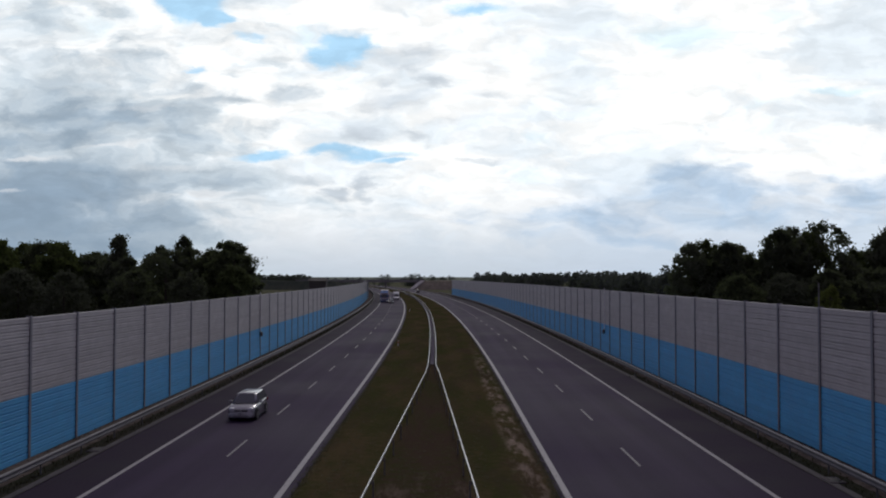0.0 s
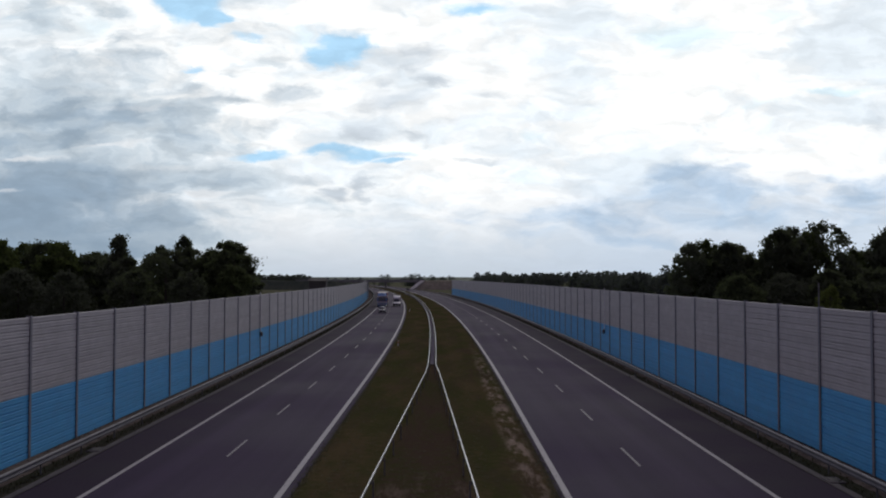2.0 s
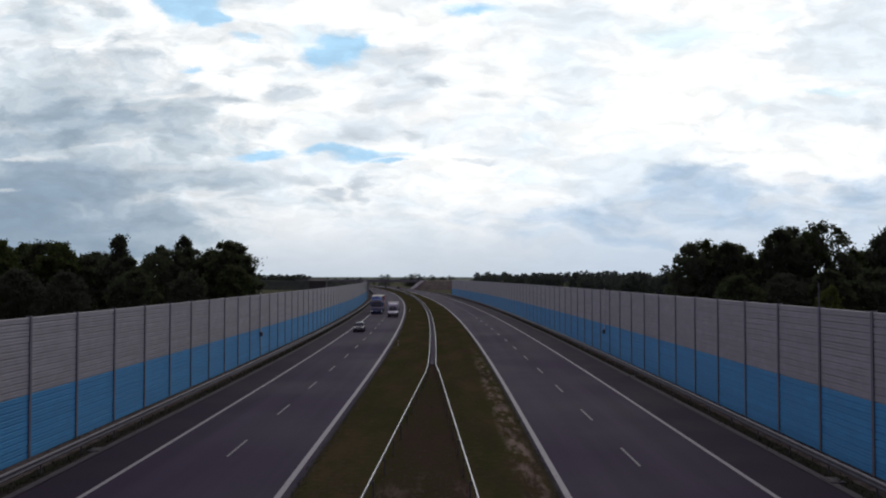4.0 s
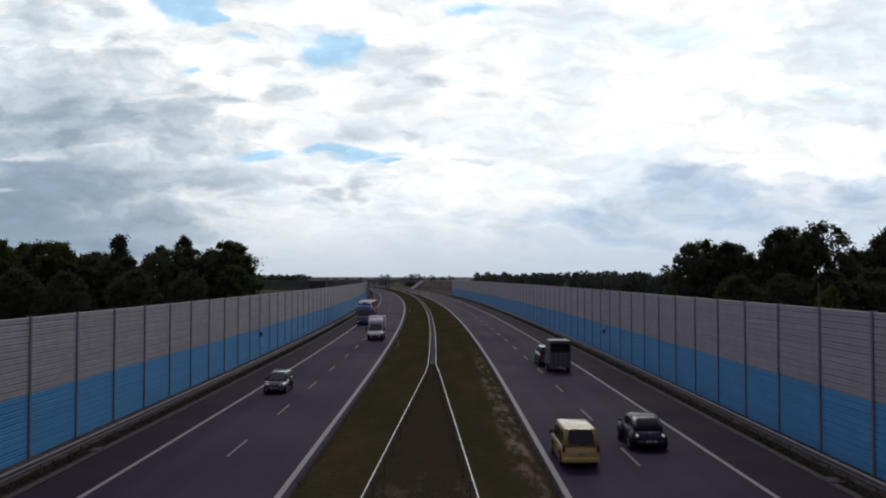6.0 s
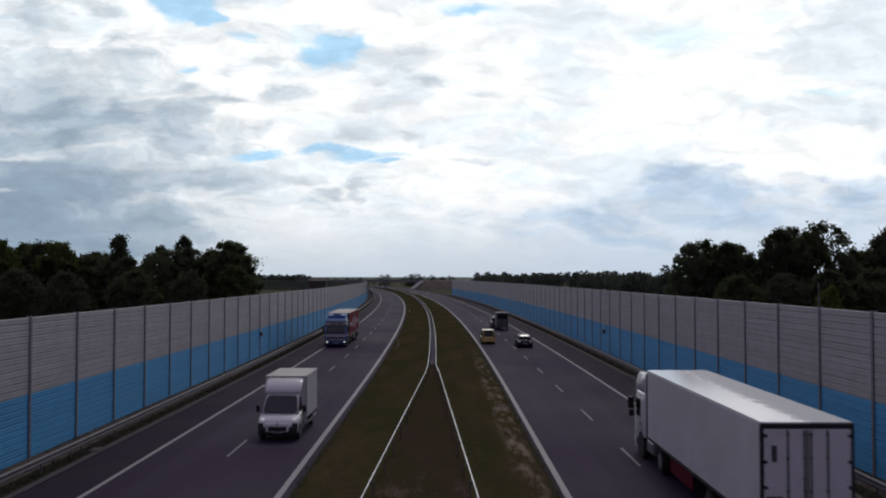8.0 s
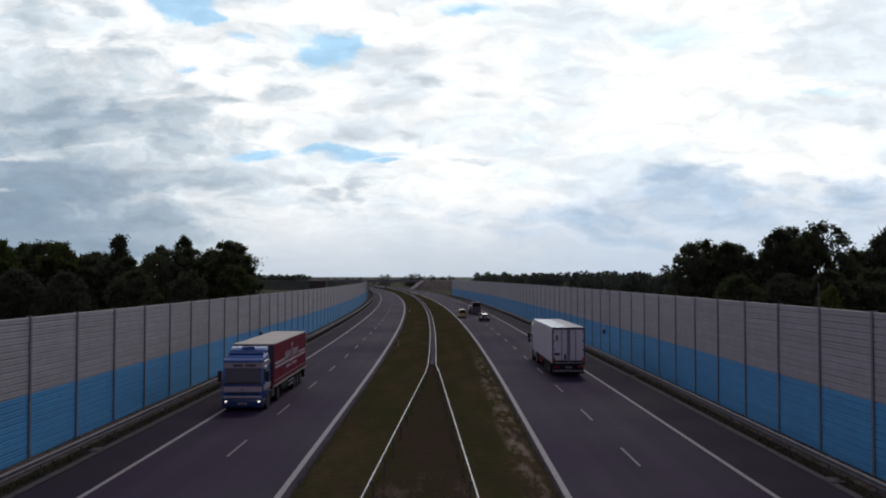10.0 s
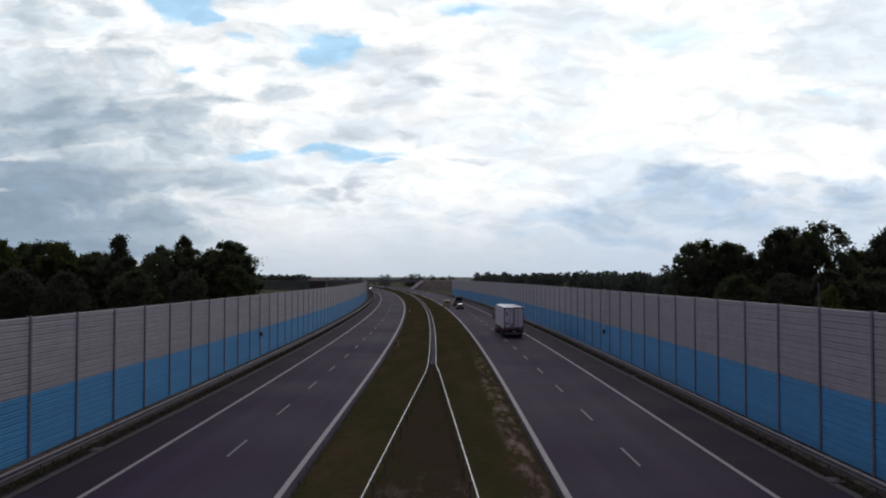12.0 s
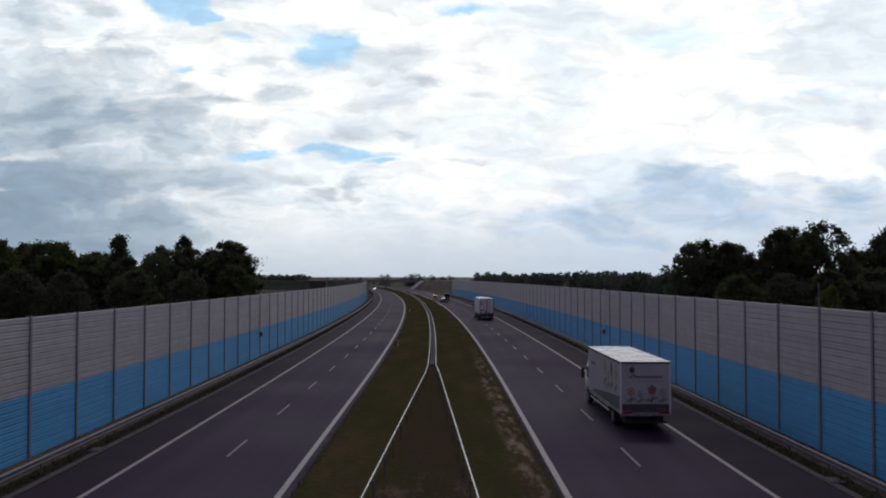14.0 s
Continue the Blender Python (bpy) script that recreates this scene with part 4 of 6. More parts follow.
PRINT_WHITE = rough_matter("print_white", (0.58, 0.54, 0.54), (0.66, 0.62, 0.62), 3.0, 0.5, own=True)
PRINT_DARK = rough_matter("print_dark", (0.05, 0.055, 0.06), (0.08, 0.085, 0.09), 3.0, 0.5, own=True)
PRINT_GREY = rough_matter("print_grey", (0.13, 0.135, 0.15), (0.18, 0.185, 0.20), 3.0, 0.5, own=True)
PRINT_GREEN = rough_matter("print_green", (0.07, 0.10, 0.095), (0.12, 0.15, 0.14), 1.5, 0.5, own=True)
# flower colours below are dulled for the shade on the lorry walls
PRINT_ORANGE = rough_matter("print_orange", (0.52, 0.30, 0.22), (0.58, 0.36, 0.26), 3.0, 0.5, own=True)
PRINT_BLUE = rough_matter("print_blue", (0.32, 0.38, 0.52), (0.38, 0.44, 0.58), 3.0, 0.5, own=True)
PRINT_RED = rough_matter("print_red", (0.26, 0.10, 0.13), (0.32, 0.13, 0.16), 3.0, 0.5, own=True)
PRINT_LEAF = rough_matter("print_leaf", (0.32, 0.42, 0.32), (0.38, 0.48, 0.36), 3.0, 0.5, own=True)
HORSE_GREY = rough_matter("trailer_grey_panel", (0.08, 0.08, 0.085), (0.12, 0.12, 0.125), 1.2, 0.5, own=True)
HORSE_ROOF = rough_matter("trailer_roof_plastic", (0.16, 0.16, 0.165), (0.24, 0.24, 0.245), 1.2, 0.45, own=True)
SKIRT_RED = rough_matter("dull_red_skirt", (0.10, 0.004, 0.016), (0.14, 0.006, 0.022), 1.2, 0.7, own=True, gloss=0.08)


# ---- vehicle parts: front at y = 0, tail at y = -length, wheels on z = 0 ----
def hull(profile, hw, belt, tumble=0.10, nose=0.10, shrink=0.06):
    """A rounded shell from a side outline (y, z): sides lean in above belt, ends narrow in plan."""
    pts = []
    for i, a in enumerate(profile):
        b = profile[(i + 1) % len(profile)]
        n = max(1, int(math.hypot(b[0] - a[0], b[1] - a[1]) / 0.18))
        pts.extend((a[0] + (b[0] - a[0]) * k / n, a[1] + (b[1] - a[1]) * k / n) for k in range(n))
    ys = [p[0] for p in pts]
    mid, half = (min(ys) + max(ys)) / 2, (max(ys) - min(ys)) / 2
    zm = sum(p[1] for p in pts) / len(pts)
    bm = bmesh.new()
    rings = []
    for f in (-1.0, -0.97, -0.88, -0.5, 0.0, 0.5, 0.88, 0.97, 1.0):
        k = 1.0 - shrink * max(0.0, (abs(f) - 0.80) / 0.2) ** 2
        ring = []
        for yy, z in pts:
            e = abs((yy - mid) / half)
            w = hw * (1 - nose * e ** 5) * (1 - tumble * max(0.0, z - belt) / 0.5)
            ring.append(bm.verts.new((f * w, mid + (yy - mid) * (1 - (1 - k) * 0.4 - 0.02 * f * f), zm + (z - zm) * k)))
        rings.append(ring)
    n = len(pts)
    for a, b in zip(rings, rings[1:]):
        for i in range(n):
            bm.faces.new((a[i], a[(i + 1) % n], b[(i + 1) % n], b[i]))
    bm.faces.new(rings[0][::-1])
    bm.faces.new(rings[-1])
    bmesh.ops.recalc_face_normals(bm, faces=bm.faces)
    return bm


class Cabin:
    """A greenhouse: a base rectangle and a smaller roof rectangle above it."""

    def __init__(self, y0, y1, z0, hw0, ty0, ty1, z1, hw1):
        lo = {"rl": (-hw0, y0, z0), "rr": (hw0, y0, z0), "fl": (-hw0, y1, z0), "fr": (hw0, y1, z0)}
        hi = {"rl": (-hw1, ty0, z1), "rr": (hw1, ty0, z1), "fl": (-hw1, ty1, z1), "fr": (hw1, ty1, z1)}
        self.lo = {k: Vector(v) for k, v in lo.items()}
        self.hi = {k: Vector(v) for k, v in hi.items()}

    def shell(self, bevel=0.07):
        bm = bmesh.new()
        v = [bm.verts.new(self.lo[k]) for k in ("rl", "rr", "fr", "fl")] + [bm.verts.new(self.hi[k]) for k in ("rl", "rr", "fr", "fl")]
        for q in ((3, 2, 1, 0), (4, 5, 6, 7), (0, 1, 5, 4), (1, 2, 6, 5), (2, 3, 7, 6), (3, 0, 4, 7)):
            bm.faces.new([v[i] for i in q])
        es = [e for e in bm.edges if max(w.co.z for w in e.verts) > self.lo["rl"].z + 0.01]
        bmesh.ops.bevel(bm, geom=es, offset=bevel, segments=3, affect="EDGES", profile=0.5)
        return bm

    def pane(self, a, b, u0, u1, v0, v1, lift=0.012, thick=0.02):
        """A window on the face between the corner posts a and b (seen from outside a is on its left)."""
        def at(u, v):
            return self.lo[a].lerp(self.lo[b], u).lerp(self.hi[a].lerp(self.hi[b], u), v)
        du, dv = 0.06 * (u1 - u0), 0.14 * (v1 - v0)
        c = [at(u0 + du, v0), at(u1 - du, v0), at(u1, v0 + dv), at(u1, v1 - dv), at(u1 - du, v1), at(u0 + du, v1), at(u0, v1 - dv), at(u0, v0 + dv)]
        nrm = (c[1] - c[0]).cross(c[4] - c[0]).normalized()
        bm = bmesh.new()
        out = [bm.verts.new(p + nrm * lift) for p in c]
        back = [bm.verts.new(p + nrm * (lift - thick)) for p in c]
        bm.faces.new(out)
        for i in range(8):
            bm.faces.new((out[i], back[i], back[(i + 1) % 8], out[(i + 1) % 8]))
        return bm


def wheel(parent, x, y, r, w, rim=RIM):
    """A tyre with its rim; x is the outer face."""
    s = 1 if x > 0 else -1
    bm = bmesh.new()
    tube(bm, "x", (x - s * w / 2, y, r), r, w, 26)
    es = [e for e in bm.edges if abs(e.verts[0].co.x - e.verts[1].co.x) < 1e-5]
    bmesh.ops.bevel(bm, geom=es, offset=r * 0.10, segments=2, affect="EDGES")
    t = part("wheel", bm, RUBBER, parent)
    bm = bmesh.new()
    tube(bm, "x", (x - s * 0.006, y, r), r * 0.62, 0.03, 20)
    tube(bm, "x", (x + s * 0.004, y, r), r * 0.2, 0.03, 12)
    part("rim", bm, rim, t)
    return t


def arch(parent, hw, y, r):
    for s in (-1, 1):
        part("wheel_arch", tube(bmesh.new(), "x", (s * (hw - 0.07), y, r + 0.02), r * 1.17, 0.16, 26), TRIM, parent)


def lamps(parent, name, x, y, z, w, d, h, mat, label=""):
    for s in (-1, 1):
        part(name, block(s * x - w / 2, s * x + w / 2, y - d / 2, y + d / 2, z - h / 2, z + h / 2, min(w, h, d) * 0.35, 3), mat, parent, label, True)


def mirrors(parent, x, y, z, mat, w=0.2, h=0.14, d=0.09):
    for s in (-1, 1):
        bm = block(s * x - w / 2, s * x + w / 2, y - d, y, z, z + h, 0.03, 2)
        box(bm, s * (x - w * 0.6) - 0.05, s * (x - w * 0.6) + 0.05, y - 0.05, y - 0.01, z + 0.02, z + 0.06)
        part("wing_mirror", bm, mat, parent)


def plate(parent, y, z, w=0.52, h=0.11, facing=1):
    p = part("number_plate", block(-w / 2, w / 2, y - 0.01, y + 0.01, z, z + h, 0.005), PLATE, parent)
    part("plate_bar", block(-w * 0.38, w * 0.38, y + facing * 0.011 - 0.002, y + facing * 0.011 + 0.002, z + h * 0.3, z + h * 0.7), PRINT_DARK, p)


def four_wheels(parent, hw, ys, r, w):
    for y in ys:
        arch(parent, hw, y, r)
        for s in (-1, 1):
            wheel(parent, s * (hw + 0.012), y, r, w)


def passenger_car(name, label, paint, L, hw, profile, cabin, belt, axles, lit=False, tall=0.0, side_split=(0.05, 0.36, 0.39, 0.66, 0.69, 0.95), rails=False):
    root = tagged(new(name), label, "car", "vehicles on the motorway")
    part("body", hull(profile, hw, belt, 0.12, 0.17, 0.08), paint, root, "", True)
    c = Cabin(*cabin)
    part("roof", c.shell(0.13), paint, root, "", True)
    ws = part("windscreen", c.pane("fr", "fl", 0.09, 0.91, 0.05, 0.90), SKY_GLASS, root)
    for x0, lean in ((-0.45, 0.5), (0.12, 0.5)):
        base = c.lo["fl"].lerp(c.hi["fl"], 0.06)
        part("wiper", block(x0, x0 + lean, base.y + 0.005, base.y + 0.03, base.z + 0.01, base.z + 0.03), TRIM, ws)
    part("rear_window", c.pane("rl", "rr", 0.08, 0.92, 0.12, 0.90), DARK_GLASS, root)
    for i in range(0, len(side_split), 2):
        a, b = side_split[i], side_split[i + 1]
        part("side_window", c.pane("rr", "fr", a, b, 0.10, 0.88), DARK_GLASS, root)
        part("side_window", c.pane("fl", "rl", 1 - b, 1 - a, 0.10, 0.88), DARK_GLASS, root)
    four_wheels(root, hw, axles, 0.315, 0.2)
    lamps(root, "headlamp", hw - 0.27, -0.24, belt - 0.22, 0.34, 0.34, 0.16, STRONG_LIT if lit else LENS, "bright headlamp" if lit else "")
    lamps(root, "tail_lamp", hw - 0.17, -L + 0.07, belt - 0.12, 0.22, 0.14, 0.26, RED_LENS)
    part("grille", block(-0.42, 0.42, -0.07, -0.005, belt - 0.36, belt - 0.24, 0.02), TRIM, root)
    part("lower_grille", block(-0.55, 0.55, -0.07, 0.0, 0.28, 0.42, 0.02), TRIM, root)
    part("front_bumper", block(-hw + 0.10, hw - 0.10, -0.16, 0.02, 0.24, 0.52, 0.07, 3), paint, root, "", True)
    part("rear_bumper", block(-hw + 0.08, hw - 0.08, -L - 0.03, -L + 0.16, 0.26, 0.55, 0.07, 3), paint, root, "", True)
    for s in (-1, 1):
        part("fog_lamp", tube(bmesh.new(), "y", (s * (hw - 0.30), 0.0, 0.36), 0.06, 0.05, 14), LENS, root)
    part("grille_bar", block(-0.42, 0.42, -0.01, 0.004, belt - 0.31, belt - 0.29, 0.004), RIM, root)
    part("badge", tube(bmesh.new(), "y", (0, -0.005, belt - 0.27), 0.05, 0.03, 14), RIM, root)
    plate(root, 0.03, 0.42)
    plate(root, -L - 0.035, 0.55, facing=-1)
    mirrors(root, hw + 0.08, cabin[1] - 0.45, belt + 0.02, paint)
    for s in (-1, 1):
        for y in (cabin[1] - 1.15, cabin[1] - 2.05):
            part("door_handle", block(s * (hw + 0.004) - 0.02, s * (hw + 0.004) + 0.02, y - 0.09, y + 0.09, belt - 0.14, belt - 0.11, 0.008), TRIM, root)
        part("sill", block(s * (hw - 0.06) - 0.05, s * (hw - 0.06) + 0.05, axles[1] + 0.4, axles[0] - 0.4, 0.19, 0.28, 0.02), TRIM, root)
        if rails:
            part("roof_rail", block(s * (cabin[7] - 0.1) - 0.02, s * (cabin[7] - 0.1) + 0.02, cabin[4] + 0.25, cabin[5] - 0.2, cabin[6] + 0.02, cabin[6] + 0.06, 0.01), RIM, root)
    return root


def hatch_profile(L, z_hood, z_belt, hood_end, tail=0.0):
    return [(-0.02, 0.28), (0.0, 0.50), (-0.06, z_hood - 0.20), (-0.35, z_hood - 0.05), (hood_end * 0.55, z_hood + 0.02), (hood_end, z_belt), (-L + 0.28, z_belt + 0.03),
            (-L + 0.06, z_belt - 0.10), (-L, 0.62), (-L + 0.04, 0.30), (-L + 0.3, 0.20), (-0.3, 0.20)]


# ---- the cars ----
car_silver = passenger_car("silver_hatchback", "silver metallic hatchback car driving on the asphalt lane", SILVER, 4.25, 0.87,
                           hatch_profile(4.25, 0.90, 1.00, -1.05), (-4.12, -0.80, 0.96, 0.83, -3.60, -1.80, 1.55, 0.60), 0.97, (-0.82, -3.40))
car_grey = passenger_car("grey_estate_car", "dark grey estate car with dark glass and roof rails", GREY, 4.6, 0.88,
                         hatch_profile(4.6, 0.82, 0.95, -1.25), (-4.48, -1.05, 0.92, 0.83, -3.95, -2.02, 1.47, 0.60), 0.93, (-0.88, -3.60), rails=True)
car_suv = passenger_car("maroon_suv", "dark maroon off-road car towing a horse trailer", MAROON, 4.5, 0.90,
                        hatch_profile(4.5, 1.02, 1.15, -1.2), (-4.4, -1.1, 1.13, 0.86, -4.15, -1.75, 1.74, 0.68), 1.13, (-0.85, -3.55))
car_far = passenger_car("dark_car", "small dark car far off on the asphalt lane", GREY, 4.4, 0.87,
                        hatch_profile(4.4, 0.82, 0.95, -1.2), (-4.2, -1.05, 0.93, 0.82, -3.6, -1.9, 1.45, 0.60), 0.93, (-0.85, -3.45))
car_coming = passenger_car("light_car", "pale car with bright headlamps far off on the road", SILVER, 4.4, 0.87,
                           hatch_profile(4.4, 0.82, 0.95, -1.2), (-4.2, -1.05, 0.93, 0.82, -3.6, -1.9, 1.45, 0.60), 0.93, (-0.85, -3.45), lit=True)


def yellow_van():
    L, hw = 4.85, 0.94
    root = tagged(new("yellow_van"), "yellow passenger van with a dark tinted rear window", "van", "vehicles on the motorway")
    prof = [(-0.02, 0.3), (0.0, 0.55), (-0.08, 0.85), (-0.55, 1.0), (-0.95, 1.12), (-L + 0.10, 1.12), (-L, 0.9), (-L, 0.4), (-L + 0.25, 0.22), (-0.3, 0.22)]
    part("body", hull(prof, hw, 1.1, 0.1, 0.07), YELLOW, root, "", True)
    c = Cabin(-L + 0.02, -0.75, 1.08, 0.925, -L + 0.22, -1.75, 1.92, 0.76)
    part("roof", c.shell(0.10), YELLOW, root, "", True)
    part("windscreen", c.pane("fr", "fl", 0.08, 0.92, 0.08, 0.90), DARK_GLASS, root)
    part("rear_window", c.pane("rl", "rr", 0.13, 0.87, 0.06, 0.88), DARK_GLASS, root)
    for a, b in ((0.05, 0.33), (0.36, 0.63), (0.67, 0.93)):
        part("side_window", c.pane("rr", "fr", a, b, 0.08, 0.74), DARK_GLASS, root)
        part("side_window", c.pane("fl", "rl", 1 - b, 1 - a, 0.08, 0.74), DARK_GLASS, root)
    four_wheels(root, hw, (-0.9, -3.85), 0.33, 0.22)
    lamps(root, "headlamp", 0.68, -0.16, 0.78, 0.3, 0.24, 0.2, LENS)
    lamps(root, "tail_lamp", 0.86, -L + 0.05, 0.96, 0.13, 0.16, 0.32, DEEP_RED)
    part("rear_bumper", block(-0.9, 0.9, -L - 0.08, -L + 0.15, 0.30, 0.56, 0.06, 3), YELLOW, root, "", True)
    part("front_bumper", block(-0.9, 0.9, -0.2, 0.03, 0.26, 0.52, 0.06, 3), YELLOW, root, "", True)
    plate(root, -L - 0.02, 0.66, 0.50, 0.10, -1)
    mirrors(root, 1.04, -1.35, 1.12, TRIM, 0.2, 0.2)
    part("roof_spoiler", block(-0.62, 0.62, -L + 0.12, -L + 0.34, 1.87, 1.91, 0.015), YELLOW, root)
    part("rear_wiper", block(-0.02, 0.35, -L - 0.005, -L + 0.03, 1.16, 1.19), TRIM, root)
    return root


def compact_car():
    L, hw = 4.1, 0.86
    root = tagged(new("navy_compact_car"), "rounded navy blue compact car with round lamps", "car", "vehicles on the motorway")
    arc = [(-0.02, 0.30), (0.0, 0.5), (-0.10, 0.72), (-0.45, 0.90), (-0.9, 0.98), (-1.3, 1.02)]
    back = [(-2.9, 1.06), (-3.4, 1.0), (-3.78, 0.86), (-4.02, 0.66), (-4.1, 0.45), (-4.04, 0.28), (-3.8, 0.2), (-0.3, 0.2)]
    part("body", hull(arc + back, 0.74, 0.9, 0.12, 0.22), NAVY, root, "", True)
    dome = [(-0.98, 0.95), (-1.35, 1.22), (-1.75, 1.42), (-2.2, 1.50), (-2.65, 1.46), (-3.1, 1.32), (-3.5, 1.10), (-3.7, 0.92)]
    part("roof", hull(dome, 0.74, 0.95, 0.16, 0.12, 0.10), NAVY, root, "", True)
    pane = [(-2.86, 1.415), (-3.05, 1.35), (-3.34, 1.21), (-3.55, 1.06), (-3.50, 1.03), (-3.0, 1.3), (-2.82, 1.38)]
    part("rear_window", hull([(y - 0.012, z + 0.014) for y, z in pane], 0.55, 0.95, 0.16, 0.0, 0.02), DARK_GLASS, root, "", True)
    pane = [(-1.12, 1.08), (-1.35, 1.24), (-1.70, 1.42), (-1.74, 1.38), (-1.38, 1.18), (-1.16, 1.04)]
    part("windscreen", hull([(y + 0.014, z + 0.014) for y, z in pane], 0.58, 0.95, 0.16, 0.0, 0.02), DARK_GLASS, root, "", True)
    for s in (-1, 1):
        bm = bmesh.new()
        pts = [(-1.45, 1.05), (-1.75, 1.30), (-2.2, 1.38), (-2.7, 1.33), (-3.05, 1.12), (-3.1, 1.05)]
        outer = [bm.verts.new((s * (0.755 * (1 - 0.16 * (z - 0.95) / 0.5) + 0.004), y, z)) for y, z in pts]
        inner = [bm.verts.new((v.co.x - s * 0.05, v.co.y, v.co.z)) for v in outer]
        bm.faces.new(outer if s < 0 else outer[::-1])
        for i in range(len(pts)):
            j = (i + 1) % len(pts)
            bm.faces.new((outer[i], inner[i], inner[j], outer[j]))
        part("side_window", bm, DARK_GLASS, root)
        for y in (-0.78, -3.3):
            bm = bmesh.new()
            bmesh.ops.create_uvsphere(bm, u_segments=22, v_segments=14, radius=1.0, matrix=Matrix.Translation((s * 0.66, y, 0.44)) @ Matrix.Diagonal((0.22, 0.58, 0.42, 1)))
            part("fender", bm, NAVY, root, "", True)
            wheel(root, s * 0.89, y, 0.315, 0.2)
    for s in (-1, 1):
        bm = bmesh.new()
        bmesh.ops.create_uvsphere(bm, u_segments=16, v_segments=10, radius=1.0, matrix=Matrix.Translation((s * 0.60, -3.90, 0.72)) @ Matrix.Diagonal((0.07, 0.13, 0.07, 1)))
        part("tail_lamp", bm, TAIL_GLOW, root, "round lit pale tail lamp", True)
        bm = bmesh.new()
        bmesh.ops.create_uvsphere(bm, u_segments=16, v_segments=10, radius=1.0, matrix=Matrix.Translation((s * 0.62, -0.26, 0.70)) @ Matrix.Diagonal((0.13, 0.10, 0.13, 1)))
        part("headlamp", bm, LENS, root, "", True)
    part("rear_bumper", block(-0.62, 0.62, -4.17, -3.95, 0.30, 0.50, 0.08, 3), NAVY, root, "", True)
    bm = bmesh.new()
    tube(bm, "y", (0, -3.93, 0.80), 0.055, 0.08, 16)
    part("badge", bm, RIM, root)
    plate(root, -4.18, 0.44, 0.5, 0.1, -1)
    mirrors(root, 0.90, -1.45, 1.0, NAVY)
    return root


def horse_trailer():
    root = tagged(new("horse_trailer"), "grey horse trailer with a dark open upper rear hatch", "trailer", "vehicles on the motorway")
    L = 3.7
    bm = bmesh.new()
    prof = [(-0.0, 0.75), (-0.35, 2.1), (-0.75, 2.55), (-L, 2.65), (-L, 0.45), (-0.2, 0.45)]
    v = [[bm.verts.new((s * (1.0 if z < 2.3 else 0.92), y, z)) for y, z in prof] for s in (-1, 1)]
    n = len(prof)
    for i in range(n):
        if i != 3:
            bm.faces.new((v[0][i], v[0][(i + 1) % n], v[1][(i + 1) % n], v[1][i]))
    bm.faces.new(v[0][::-1])
    bm.faces.new(v[1])
    bmesh.ops.recalc_face_normals(bm, faces=bm.faces)
    part("body", bm, HORSE_GREY, root)
    part("roof", hull([(-0.5, 2.5), (-0.9, 2.66), (-1.5, 2.74), (-L - 0.05, 2.74), (-L - 0.05, 2.58), (-0.7, 2.45)], 0.98, 3.0, 0, 0.05), HORSE_ROOF, root, "grey plastic roof", True)
    # a black sheet stands for the shade inside the trailer
    part("hatch_shade_sheet", block(-0.9, 0.9, -L + 0.4, -L + 0.5, 0.5, 2.5), CHASSIS, root, "black sheet for the shaded inside behind the open hatch")
    ramp = part("ramp", block(-0.94, 0.94, -L - 0.06, -L + 0.01, 0.42, 1.72, 0.02), HORSE_GREY, root)
    for x in (-0.9, -0.45, 0.0, 0.45, 0.9):
        part("rib", block(x - 0.03, x + 0.03, -L - 0.10, -L - 0.06, 0.45, 1.7, 0.01), HORSE_ROOF, ramp)
    part("rear_frame", box(box(block(-1.0, -0.9, -L - 0.04, -L + 0.1, 0.4, 2.6, 0.02), 0.9, 1.0, -L - 0.04, -L + 0.1, 0.4, 2.6), -0.9, 0.9, -L - 0.04, -L + 0.1, 2.45, 2.6), HORSE_GREY, root)
    for s in (-1, 1):
        for y in (-1.75, -2.5):
            wheel(root, s * 1.12, y, 0.31, 0.2)
        part("mudguard", block(s * 1.06 - 0.11, s * 1.06 + 0.11, -2.95, -1.3, 0.66, 0.74, 0.03), TRIM, root)
    lamps(root, "tail_lamp", 0.86, -L - 0.05, 0.34, 0.2, 0.06, 0.1, DEEP_RED)
    bm = bmesh.new()
    tube(bm, "y", (0, 0.55, 0.5), 0.05, 1.3, 10)
    part("drawbar", bm, CHASSIS, root)
    plate(root, -L - 0.09, 0.42, 0.5, 0.11, -1)
    return root


